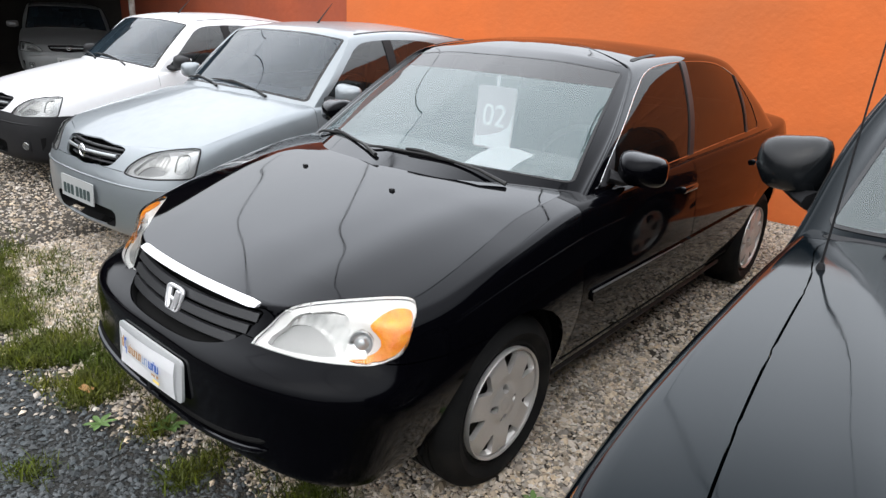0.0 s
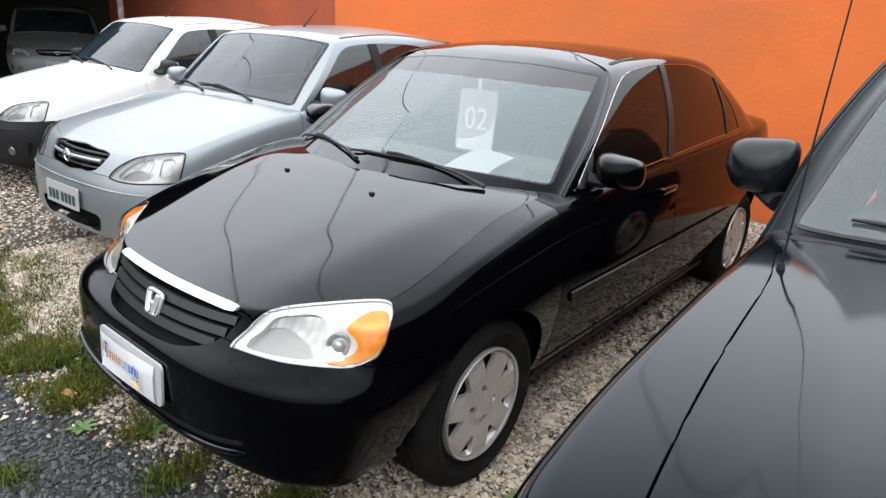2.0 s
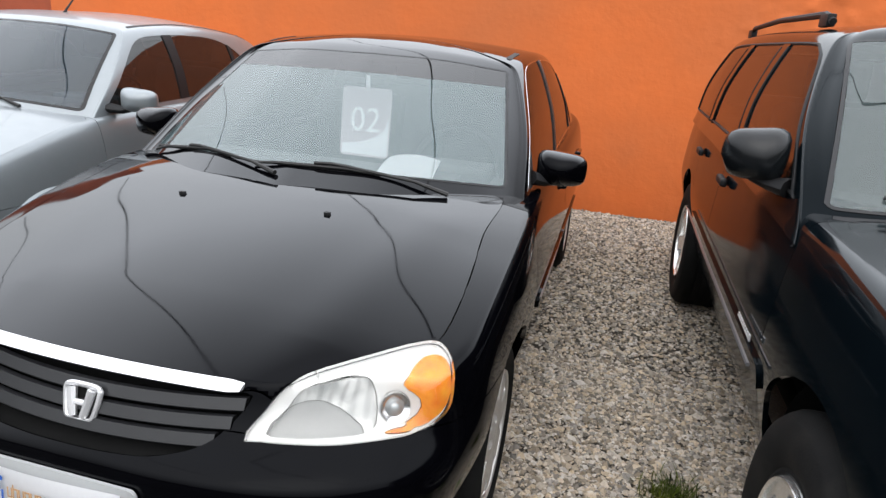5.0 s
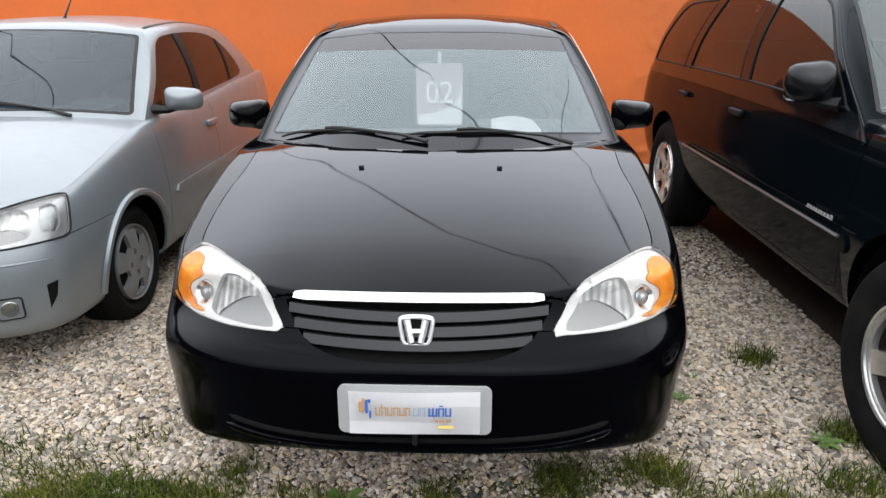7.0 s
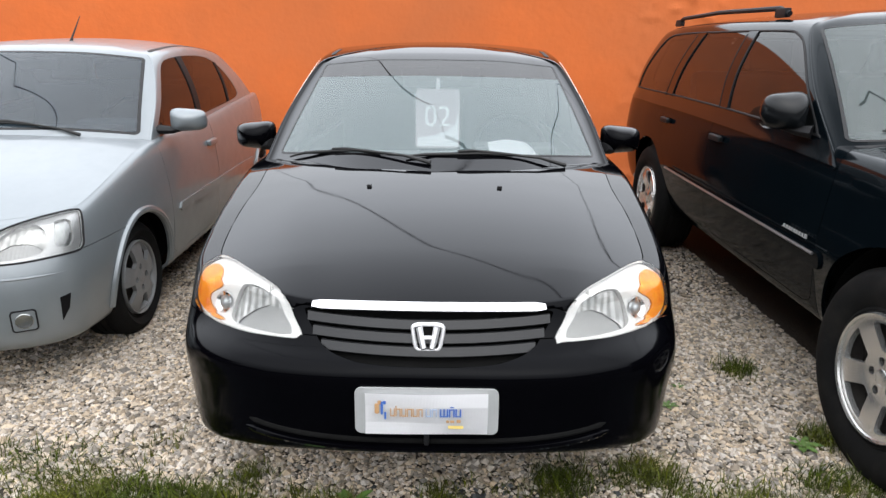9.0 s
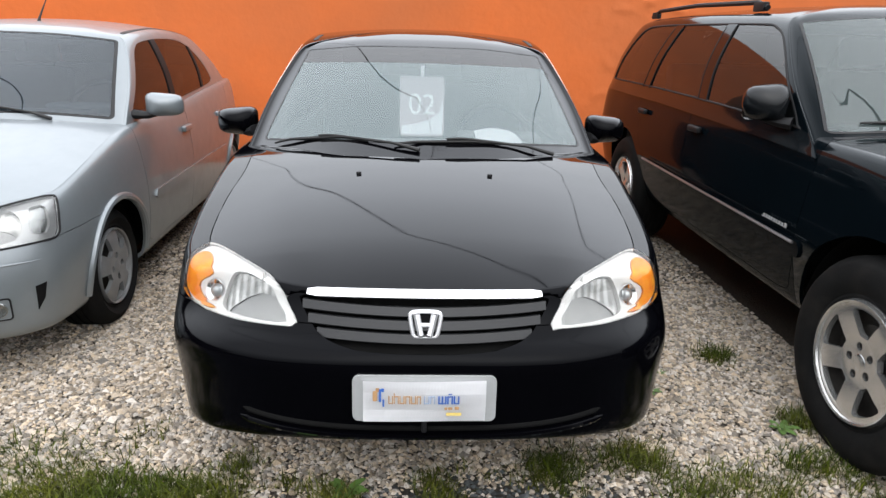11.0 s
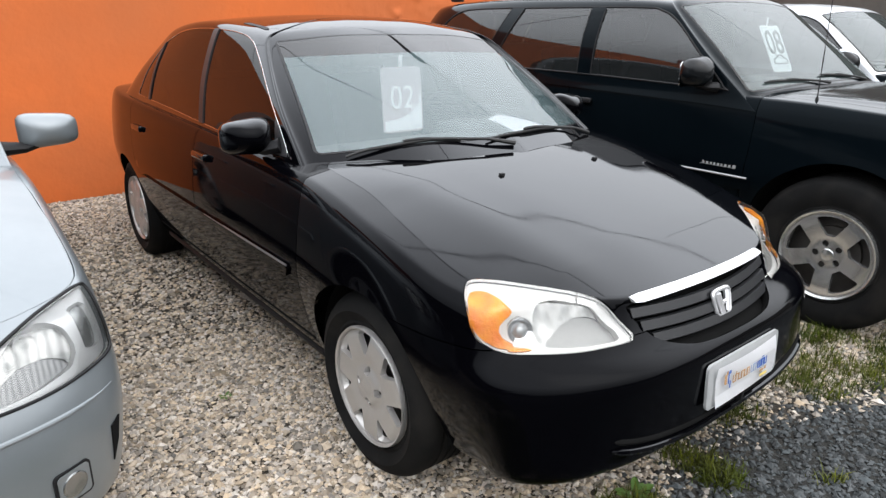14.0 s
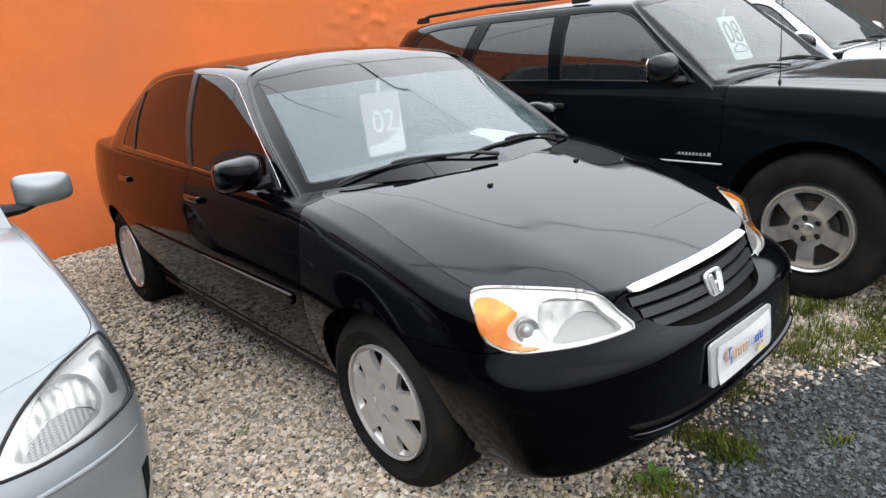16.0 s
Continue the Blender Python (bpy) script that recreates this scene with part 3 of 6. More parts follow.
def shell(car, P):
    """Cuts the skins into panels and glass, and links them as parts of the car."""
    bm = hull(P)
    hz, ar = P["hubz"], P["arch"]
    for hy in P["hubs"]:
        cut(bm, both(lambda p: np.hypot(p[:, 1] - hy, (p[:, 2] - hz) * P.get("arch_squash", 1.0)) - ar, lambda p: 0.45 - np.abs(p[:, 0])), 9)
    hole = inside(outline_of(P["cabin_hole"]))
    cut(bm, both(lambda p: hole(abs_xy(p)), lambda p: P["hole_z"] - p[:, 2]), 9, (0,))
    lamp_flat = facing(P["lamp_dir"])
    lamp = inside(outline_of(lamp_flat(np.array(P["lamp"])), 5))
    front = lambda p: p[:, 1] - P["hubs"][0]
    cut(bm, both(lambda p: lamp(lamp_flat(p)), front), 6, (0,))
    corners = lamp_flat(np.array(P["lamp"]))
    lo, hi = corners.min(0), corners.max(0)
    for mark, cell in P["lamp_cells"]:
        cut(bm, lambda p, cell=cell: cell((lamp_flat(p) - lo) / (hi - lo)), mark, (17,) if mark == 19 else (6,))
    if "grille" in P:
        gr = inside(outline_of(P["grille"], 5))
        cut(bm, both(lambda p: gr(abs_xz(p)), lambda p: p[:, 1] - P["hubs"][0] * 0.6), 11, (0,))
    bon = inside(outline_of(P["bonnet"], 5))
    cut(bm, both(lambda p: bon(abs_xy(p)), lambda p: P["bonnet_z"] - p[:, 2]), 1, (0,))
    cow = inside(outline_of(P["cowl"], 4))
    cut(bm, both(lambda p: cow(abs_xy(p)), lambda p: P["bonnet_z"] + 0.1 - p[:, 2]), 8, (0,))
    cut(bm, both(lambda p: p[:, 2] - P["bumper_z"], lambda p: p[:, 1] - P["hubs"][0]), 2, (0,))
    if "intake" in P:
        it = inside(outline_of(P["intake"], 4))
        cut(bm, both(lambda p: it(abs_xz(p)), front), 12, (2,))
    flanks = lambda p: 0.5 - np.abs(p[:, 0])
    for mark, key in ((4, "door_front"), (5, "door_rear")):
        if key in P:
            dr = inside(outline_of(P[key], 4))
            cut(bm, both(lambda p, dr=dr: dr(yz(p)), flanks, lambda p: p[:, 2] - P["hole_z"] - 0.3), mark, (0,))
    if "strip" in P:
        z0, z1, y0, y1 = P["strip"]
        cut(bm, both(lambda p: np.abs(p[:, 2] - (z0 + z1) / 2) - (z1 - z0) / 2, lambda p: np.maximum(y0 - p[:, 1], p[:, 1] - y1), flanks), 13, (0, 4, 5))
    cut(bm, lambda p: p[:, 1] - P["door_front"][0][0] - 0.02, 3, (0,))
    paint, trim = P["paint"], P.get("bumper_mat", P["paint"])
    left, right = (lambda c: c.x > 0), (lambda c: c.x < 0)
    side = P.get("side_paint", paint)
    part("body", panel(bm, (0,)), side, car)
    even_shading(part("bonnet", panel(bm, (1,), 0.0022), paint, car), P["height"])
    bump = part("front_bumper", panel(bm, (2,)), trim, car, P.get("bumper_label", ""))
    part("cowl_panel", panel(bm, (8,)), TRIM, car, "black plastic scuttle panel")
    for keep in (left, right):
        part("front_fender", panel(bm, (3,), keep=keep), P.get("fender_paint", paint), car)
        doors = [part("front_door", panel(bm, (4,), keep=keep), side, car)]
        if "door_rear" in P:
            doors.append(part("rear_door", panel(bm, (5,), keep=keep), side, car))
        if "strip" in P:
            part("side_moulding", panel(bm, (13,), -0.003, 0.018, 0.010, keep=keep), P.get("strip_mat", side), car)
        lampob = part("headlight", panel(bm, (6,), 0.0005, 0.03, -0.014, keep=keep), P.get("lamp_back", LAMP_WHITE), car, P["lamp_label"])
        part("lens", panel(bm, (6, 15, 16, 17, 18, 19), 0.0015, 0.010, 0.001, keep=keep), LENS, lampob)
        part("reflector", panel(bm, (17,), 0.0005, 0.0, -0.03, keep=keep), P.get("bowl_mat", FLUTED), lampob)
        if any(mark == 19 for mark, _ in P["lamp_cells"]):
            part("reflector_bowl", panel(bm, (19,), 0.0005, 0.0, -0.036, keep=keep), P.get("low_bowl_mat", SATIN_BOWL), lampob)
        if any(mark == 15 for mark, _ in P["lamp_cells"]):
            part("clear_indicator", panel(bm, (15,), 0.001, 0.02, -0.024, keep=keep), REFLECTOR, lampob)
        if P.get("amber"):
            part("amber_indicator", panel(bm, (16,), 0.0015, 0.02, -0.009, keep=keep), AMBER, lampob, "amber turn-signal section")
            part("parking_lamp", panel(bm, (18,), 0.001, 0.02, -0.022, keep=keep), LAMP_WHITE, lampob)
        P.setdefault("lamps", []).append(lampob)
        P.setdefault("doors", []).append(doors)
    if "intake" in P:
        part("air_intake", panel(bm, (12,), 0, -0.056, -0.06), INNER, bump)
    P["lower"] = bm
    dv = Vector(P["lamp_dir"]).normalized()
    rv = Vector((0, 0, 1)).cross(dv).normalized()
    uv = dv.cross(rv)
    face = BVHTree.FromBMesh(bm)

    def lamp_point(s, v, sx):
        a, b = lo + (hi - lo) * np.array([s, v])
        at, _, _, _ = face.ray_cast(rv * a + uv * b + dv * 3, -dv)
        return Vector((sx * at.x, at.y, at.z))
    P["lamp_point"] = lamp_point
    # a black bead along the outline stands in for the dark gap round the lamp
    for sx in (1, -1) if P.get("lamp_seal") else ():
        ring = []
        for s, v in (outline_of(corners, 6) - lo) / (hi - lo):
            at, nor, _, _ = face.ray_cast(rv * (lo + (hi - lo) * (s, v))[0] + uv * (lo + (hi - lo) * (s, v))[1] + dv * 3, -dv)
            if at is not None:
                ring.append(Vector((sx * at.x, at.y, at.z)))
        part("lamp_seal", tube(ring + ring[:1], .0045, 6), TRIM, P["lamps"][0 if sx > 0 else 1])
    flank = BVHTree.FromBMesh(bm)
    for hy in P["hubs"]:
        for sx in (1, -1):
            lip = []
            for a in np.linspace(-.05, math.pi + .05, 30):
                y, z = hy + (ar + P.get("flare", .008) * .9) * math.cos(a), hz + (ar + P.get("flare", .008) * .9) * math.sin(a)
                at, nor, _, _ = flank.ray_cast(Vector((sx * 2, y, z)), Vector((-sx, 0, 0)))
                if at is not None and abs(at.x) > .6:
                    lip.append(at)
            if len(lip) > 8 and P.get("flare"):
                part("arch_lip", tube(lip, P.get("flare", .008), 8), P.get("flare_mat", paint), car)
    # inner wheel wells and floor
    for hy in P["hubs"]:
        for sx in (1, -1):
            w = bmesh.new()
            rings = []
            for x in (P["half"] - 0.1, P["half"] - 0.36):
                rings.append([w.verts.new((sx * x, hy + (ar + 0.015) * math.cos(a), hz + (ar + 0.015) * math.sin(a) / P.get("arch_squash", 1.0))) for a in np.linspace(-0.12, math.pi + 0.12, 24)])
            for k in range(23):
                w.faces.new((rings[0][k], rings[0][k + 1], rings[1][k + 1], rings[1][k]))
            w.faces.new(rings[1])
            part("wheel_arch_liner", w, INNER, car)
    fl = bmesh.new()
    box(fl, (P["half"] * 2 - 0.75, P["length"] - 0.5, 0.1), (0, P["length"] / 2 + 0.02, P["zbot"][1] + 0.08), 0.03)
    box(fl, (P["half"] * 2 - P.get("sill", .26), P["hubs"][1] - P["hubs"][0] - 2 * ar - 0.05, 0.1), (0, (P["hubs"][0] + P["hubs"][1]) / 2, P["zbot"][1] + 0.085), 0.03)
    box(fl, (P["half"] * 2 - 0.5, 0.03, 0.3), (0, P["fire"], P["bonnet_z"] - 0.1), 0.01)
    part("floor_pan", fl, INNER, car)
    # upper shell
    up = cabin(P)
    fb, ft, fs = P["screen"]
    B, R = np.array(P["base"][:4], float), np.array(P["roof"][:4], float)
    slope = np.array([0, R[0, 1] - B[0, 1], R[0, 2] - B[0, 2]])
    slope /= np.linalg.norm(slope)
    low, top = B + (R - B) * fb, R + (B - R) * ft
    low[3, 0] -= fs
    top[3, 0] -= fs
    ring = np.vstack([low[1:2] * (-1, 1, 1), low, (low[3:] * .97 + top[3:] * .03), (low[3:] + top[3:]) / 2, (low[3:] * .03 + top[3:] * .97), top[::-1], top[1:2] * (-1, 1, 1)])
    screen_flat = lambda p: np.c_[np.abs(p[:, 0]), p @ slope]
    ring2 = np.c_[ring[:, 0], ring @ slope]
    ws_f = inside(outline_of(ring2, 5))
    ws = lambda p: ws_f(p)
    early = lambda p: p[:, 1] - P["roofmid"]
    late = lambda p: P["roofmid"] - p[:, 1]
    cut(up, both(lambda p: ws(screen_flat(p)), early), 1)
    cut(up, both(lambda p: ws(screen_flat(p)) + P.get("frit", 0.03), early), 2, (1,))
    if "sun_band" in P:
        cut(up, lambda p: P["sun_band"] + .05 * (.46**2 - p[:, 0]**2) - p[:, 2], 30, (2,))
    rw = inside(outline_of(P["rear_glass"], 5))
    cut(up, both(lambda p: rw(abs_xz(p)), late), 3, (0,))
    sides = inside(outline_of(P["side_glass"], 5))
    wide = lambda p: 0.3 - np.abs(p[:, 0])
    cut(up, both(lambda p: sides(yz(p)), wide), 5, (0, 4))
    if "sail" in P:
        sail = inside(P["sail"])
        cut(up, both(lambda p: sail(yz(p)), wide), 31, (5,))
    for k, (y0, y1, lean) in enumerate(P["pillars"]):
        cut(up, lambda p: y0 - p[:, 1] - lean * (p[:, 2] - 1.0), 20 + k, (5,))
        cut(up, lambda p: y1 - p[:, 1] - lean * (p[:, 2] - 1.0), 5, (20 + k,))
    if "ditch" in P:
        xd, y0, y1 = P["ditch"]
        cut(up, both(lambda p: np.abs(np.abs(p[:, 0]) - xd) - 0.012, lambda p: np.maximum(y0 - p[:, 1], p[:, 1] - y1), lambda p: 1.3 - p[:, 2]), 7, (0,))
    tree = BVHTree.FromBMesh(up)
    P["skins"] = (tree, flank)
    roof = part("roof", panel(up, (0,), 0.001), paint, car)
    wsob = part("windscreen", panel(up, (2,), 0, 0.0), P.get("screen_mat", WINDSHIELD), car)
    wsob.visible_shadow = False
    if "sun_band" in P:
        part("sun_band", panel(up, (30,), 0, 0.0), SUN_BAND, wsob, "darker tinted band along the top of the glass").visible_shadow = False
    part("windscreen_border", panel(up, (1,), 0.001, 0.006, 0.001), GLOSS_TRIM, wsob)
    part("rear_window", panel(up, (3,), 0.001, 0.006), REAR_GLASS, car)
    for keep in (left, right):
        if P.get("trim_w"):
            sx, bead = (1 if keep is left else -1), []
            for y, z in outline_of(P["side_glass"], 6):
                at, nor, _, _ = tree.ray_cast(Vector((sx * 2, y, z)), Vector((-sx, 0, 0)))
                if at is not None and abs(nor.x) > .5:
                    bead.append(at - nor * 0.0008)
            part("window_trim", tube(bead + bead[:1], P["trim_w"] / 2, 6), P.get("trim_mat", CHROME), car)
        ends = sorted(((y0 + y1) / 2, tilt) for y0, y1, tilt in P["pillars"])
        for (y0, k0), (y1, k1) in zip([(-9, 0)] + ends, ends + [(9, 0)]):
            part("side_window", panel(up, (5,), 0.001, 0.006, -0.002, keep=lambda c: keep(c) and y0 - k0 * (c.z - 1) < c.y <= y1 - k1 * (c.z - 1)), P["side_mat"], car)
        for k in range(len(P["pillars"])):
            y0, y1, tilt = P["pillars"][k]
            for y in (y0, y1) if P.get("seals") else ():
                seal = []
                for z in np.linspace(P["seals"][0], P["seals"][1], 10):
                    at, nor, _, _ = tree.ray_cast(Vector((2 if keep is left else -2, y - tilt * (z - 1), z)), Vector((-1 if keep is left else 1, 0, 0)))
                    if at is not None:
                        seal.append(at + nor * .002)
                part("window_seal", tube(seal, .0045, 6), TRIM, car)
            part("window_pillar", largest(panel(up, (20 + k,), 0, 0.008, 0.0035, keep=keep)), P.get("pillar_mat", GLOSS_TRIM), car)
        if "sail" in P:
            part("mirror_sail", panel(up, (31,), 0.001, 0.008, 0.003, keep=keep), SAIL_GREY, car, "matt grey triangular mirror base")
        if "ditch" in P:
            part("roof_moulding", panel(up, (7,), 0, 0.01, 0.002, keep=keep), TRIM, car)
    return car


# ---- wheels ----
def wheel(car, at, P, style):
    """A wheel on its hub: dark barrel, tyre, and a cover or alloy with its openings."""
    sx = 1 if at[0] > 0 else -1
    R, w, rr = P["tyre"], P["tyre_w"], P["rim"]
    out = lambda bm: (bmesh.ops.scale(bm, vec=(sx, 1, 1), verts=bm.verts), bmesh.ops.translate(bm, vec=at, verts=bm.verts), bmesh.ops.recalc_face_normals(bm, faces=bm.faces), bm)[-1]
    hub = part("wheel", out(lathe([(0.0, -0.05), (0.13, -0.05), (0.132, -0.07), (rr * 0.93, -0.075), (rr * 0.95, -0.02), (rr * 0.97, 0.0), (rr * 0.97, -w + 0.02)], 32)), BRAKE, car)
    prof = [(rr * 0.965, -0.012), (rr + 0.012, 0.006), (rr + 0.02, 0.004), (rr + 0.03, 0.011), ((R + rr) / 2, 0.024), (R - 0.035, 0.016), (R - 0.022, 0.010), (R - 0.008, -0.008), (R - 0.001, -0.022)]
    g = 0.008
    x = -0.03
    while x > -w + 0.03:
        prof += [(R, x), (R, x - 0.024), (R - g, x - 0.026), (R - g, x - 0.033)]
        x -= 0.035
    prof += [(R, -w + 0.02), (R - 0.02, -w - 0.01), (rr, -w)]
    part("tyre", out(lathe(prof, 56)), RUBBER, hub)
    # cover disc with openings
    d = bmesh.new()
    radii, segs = np.linspace(0.0, rr, 18), 140
    dome = spline(*style["dome"])
    rings = []
    for r in radii:
        h = float(dome(r / rr))
        rings.append([d.verts.new((h, r * math.cos(a), r * math.sin(a))) for a in np.linspace(0, 2 * math.pi, segs, endpoint=False)])
    for a, b in zip(rings, rings[1:]):
        for k in range(segs):
            d.faces.new((a[k], a[(k + 1) % segs], b[(k + 1) % segs], b[k]))
    bmesh.ops.remove_doubles(d, verts=d.verts, dist=1e-5)
    d.normal_update()
    if sum(f.normal.x for f in d.faces) < 0:
        bmesh.ops.reverse_faces(d, faces=d.faces)
    n = style["n"]

    def hole(p):
        r = np.hypot(p[:, 1], p[:, 2]) / rr
        a = np.arctan2(p[:, 2], p[:, 1]) + style.get("phase", 0.3)
        a = np.abs((a + math.pi / n) % (2 * math.pi / n) - math.pi / n)
        return np.max([style["r0"] - r, r - style["r1"], (a * r - style["edge"](r, a, n))], 0) * rr
    cut(d, hole, 9)

    def bolt(p):
        r = np.hypot(p[:, 1], p[:, 2])
        a = np.arctan2(p[:, 2], p[:, 1])
        nb = style["bolts"]
        a = (a + math.pi / nb) % (2 * math.pi / nb) - math.pi / nb
        return np.hypot(r * np.cos(a) - 0.054, r * np.sin(a)) - 0.0155
    cut(d, bolt, 8, (0,))
    cov = panel(d, (0,), 0.0, 0.02)
    if cov.faces and sum(f.normal.x for f in cov.faces) < 0:
        bmesh.ops.reverse_faces(cov, faces=cov.faces)
    cover = part(style["name"], out(cov), style["mat"], hub, style["label"])
    part("rim_edge", out(lathe([(rr * 0.95, 0.0), (rr * 0.96, 0.012), (rr * 0.99, 0.016), (rr * 1.01, 0.006), (rr * 0.985, -0.012)], 48)), style["mat"], hub)
    part("centre_cap", out(lathe([(0.0, float(dome(0)) + 0.004), (0.022, float(dome(0)) + 0.003), (0.028, float(dome(0)) + 0.001), (0.029, -0.01)], 20)), style["mat"], hub)
    for k in range(style["bolts"]):
        a = k * 2 * math.pi / style["bolts"]
        nb = lathe([(0.0, float(dome(0.3)) - 0.013), (0.007, float(dome(0.3)) - 0.014), (0.009, float(dome(0.3)) - 0.022), (0.009, -0.02)], 6)
        bmesh.ops.translate(nb, vec=(0, 0.054 * math.cos(a), 0.054 * math.sin(a)), verts=nb.verts)
        part("wheel_nut", out(nb), BRAKE, hub)
    return hub


PETAL = dict(name="hub_cap", label="silver plastic hub cap with seven petal spokes", mat=WHEEL_SILVER, bolts=4, n=7, r0=0.55, r1=0.93,
             edge=lambda r, a, n: 0.022 + (r - 0.55) * 0.50, dome=((0, 0.012), (0.25, 0.014), (0.35, 0.004), (0.6, 0.012), (0.85, 0.012), (1.0, -0.004)))
FIVE = dict(name="alloy_rim", label="polished five-spoke alloy rim", mat=ALLOY, bolts=5, n=5, r0=0.42, r1=0.86,
            edge=lambda r, a, n: r * math.pi / n - 0.165 - 0.03 * r, phase=0.95, dome=((0, -0.01), (0.3, -0.012), (0.5, -0.004), (0.8, 0.004), (0.92, 0.002), (1.0, 0.008)))
STAR = dict(name="hub_cap", label="dull grey plastic hub cap with five broad spokes", mat=WHEEL_GREY, bolts=4, n=5, r0=0.48, r1=0.90,
            edge=lambda r, a, n: 0.10 + (r - 0.48) * 0.42, dome=((0, 0.016), (0.25, 0.016), (0.5, 0.02), (0.8, 0.012), (1.0, -0.006)))


def mirror_housing(car, at, size, sx, mat, arm_to, taper=0.0):
    """A door mirror: rounded housing on a short arm, with its glass turned to the rear."""
    bm = bmesh.new()
    bmesh.ops.create_uvsphere(bm, u_segments=24, v_segments=16, radius=1)
    for v in bm.verts:
        x, y, z = v.co
        p = 4.5
        k = (abs(x)**p + abs(z)**p)**(1 / p) or 1
        s = math.hypot(x, z) / k
        yy = max(-1, min(0.55, y))
        s *= 1 - taper * max(0, -z)
        v.co = Vector((x * s * size[0] * (1 + 0.08 * x * sx) - sx * taper * .35 * max(0, -z) * size[0], yy * size[1], z * s * size[2] * (1 - 0.12 * x * sx)))
    bmesh.ops.translate(bm, vec=at, verts=bm.verts)
    ob = part("door_mirror", bm, mat, car)
    part("mirror_arm", tube([arm_to, (Vector(arm_to) + Vector(at)) / 2 - Vector((0, 0, 0.03)), Vector(at) - Vector((0, 0, size[2] * 0.55))], [0.045, 0.032, 0.03], 10, flat=0.6), TRIM, ob)
    part("mirror_glass", slab(rounded(size[0] * 1.6, size[2] * 1.5, 0.03), 0.004, lambda a, b, d: (at[0] + a, at[1] + size[1] * 0.55 + d, at[2] + b)), CHROME, ob)
    return ob


def wiper(car, P, pivot, tip):
    """An arm from its spindle and a blade that lies along the foot of the glass."""
    a, b = np.array(pivot), np.array(tip)

    def on(s, lift):
        x, y = a + (b - a) * s
        hits = [t.ray_cast(Vector((x, y, 3)), Vector((0, 0, -1)))[0] for t in P["skins"]]
        return Vector((x, y - lift * .3, max(h.z for h in hits if h is not None) + lift))
    def straight(s0, s1, lift, n=9):
        q0, q1 = on(s0, lift), on(s1, lift)
        rise = max(0, max(on(s, lift).z - q0.lerp(q1, (s - s0) / (s1 - s0)).z for s in np.linspace(s0, s1, 9)))
        return [q0.lerp(q1, f) + Vector((0, 0, min(.03, rise) * min(1, 4 * f, 4 * (1 - f) + .4))) for f in np.linspace(0, 1, n)]
    arm = part("wiper", tube(straight(0, .68, .010), [.009, .0075] + [.0055] * 7, 8), WIPER_BLACK, car)
    part("wiper_blade", tube(straight(.34, 1, .006, 12), [.004, .005] + [.0066] * 7 + [.006, .005, .004], 8), WIPER_BLACK, arm)


def seat(car, x, y, z, mat=CLOTH, wide=0.5, rest=True):
    s = part("seat", block((wide, 0.5, 0.16), (x, y, z), 0.06, segments=4), mat, car)
    part("backrest", block((wide - 0.02, 0.13, 0.6), (x, y + 0.33, z + 0.33), 0.05, pose(0, 0, 0, -14), 4), mat, s)
    if rest:
        for dx in ((0,) if wide < 0.8 else (-0.36, 0.36)):
            part("headrest", block((0.25, 0.09, 0.17), (x + dx, y + 0.44, z + 0.74), 0.035, pose(0, 0, 0, -10), 4), mat, s)


def steering(car, x, y, z, r=0.185):
    pts = [(r * math.cos(a), r * math.sin(a)) for a in np.linspace(0, 2 * math.pi, 33)]
    turn = pose(x, y, z, 62)
    ob = part("steering_wheel", tube([turn @ Vector((a, b, 0)) for a, b in pts], 0.014, 8), TRIM, car)
    bm = tube([turn @ Vector((-r, 0, 0)), turn @ Vector((0, -0.02, -0.02)), turn @ Vector((r, 0, 0))], 0.018, 6)
    tube([turn @ Vector((0, 0, -0.02)), turn @ Vector((0, -r, 0))], 0.018, 6, bm)
    part("steering_spokes", bm, TRIM, ob)


def interior(car, P):
    """Dashboard, wheel and seats, dim behind the glass."""
    y0, z0, hw = P["dash_y"], P["dash_z"], P["half"] - 0.14
    d = bmesh.new()
    box(d, (hw * 2, 0.42, 0.2), (0, y0 + 0.35, z0 - 0.12), 0.06, segments=3)
    box(d, (0.96, 0.34, 0.04), (0, y0 + 0.15, z0), 0.015)
    box(d, (0.4, 0.16, 0.07), (0.37, y0 + 0.46, z0), 0.03, segments=3)
    part("dashboard", d, DASH, car)
    part("headliner", block((hw * 1.36, 1.15, 0.03), (0, P["roofmid"] + 0.22, P["mirror_z"] + 0.045), 0.01), CLOTH, car)
    steering(car, 0.37, y0 + 0.66, z0 - 0.03)
    sy = y0 + 1.05
    for x in (-0.37, 0.37):
        seat(car, x, sy, P["seat_z"])
    seat(car, 0, sy + 0.72, P["seat_z"], wide=1.15, rest=False)
    rm = part("rear_view_mirror", block((0.22, 0.03, 0.06), (0, P["mirror_y"], P["mirror_z"]), 0.012), TRIM, car)
    part("mirror_stalk", tube([(0, P["mirror_y"], P["mirror_z"]), (0, P["mirror_y"] - 0.01, P["mirror_z"] + 0.045)], 0.01, 6), TRIM, rm)
    for sx in (-1, 1):
        part("door_lining", block((0.03, 1.9, 0.45), (sx * (P["half"] - 0.12), sy + 0.35, P["hole_z"] - 0.17), 0.01), DASH, car)


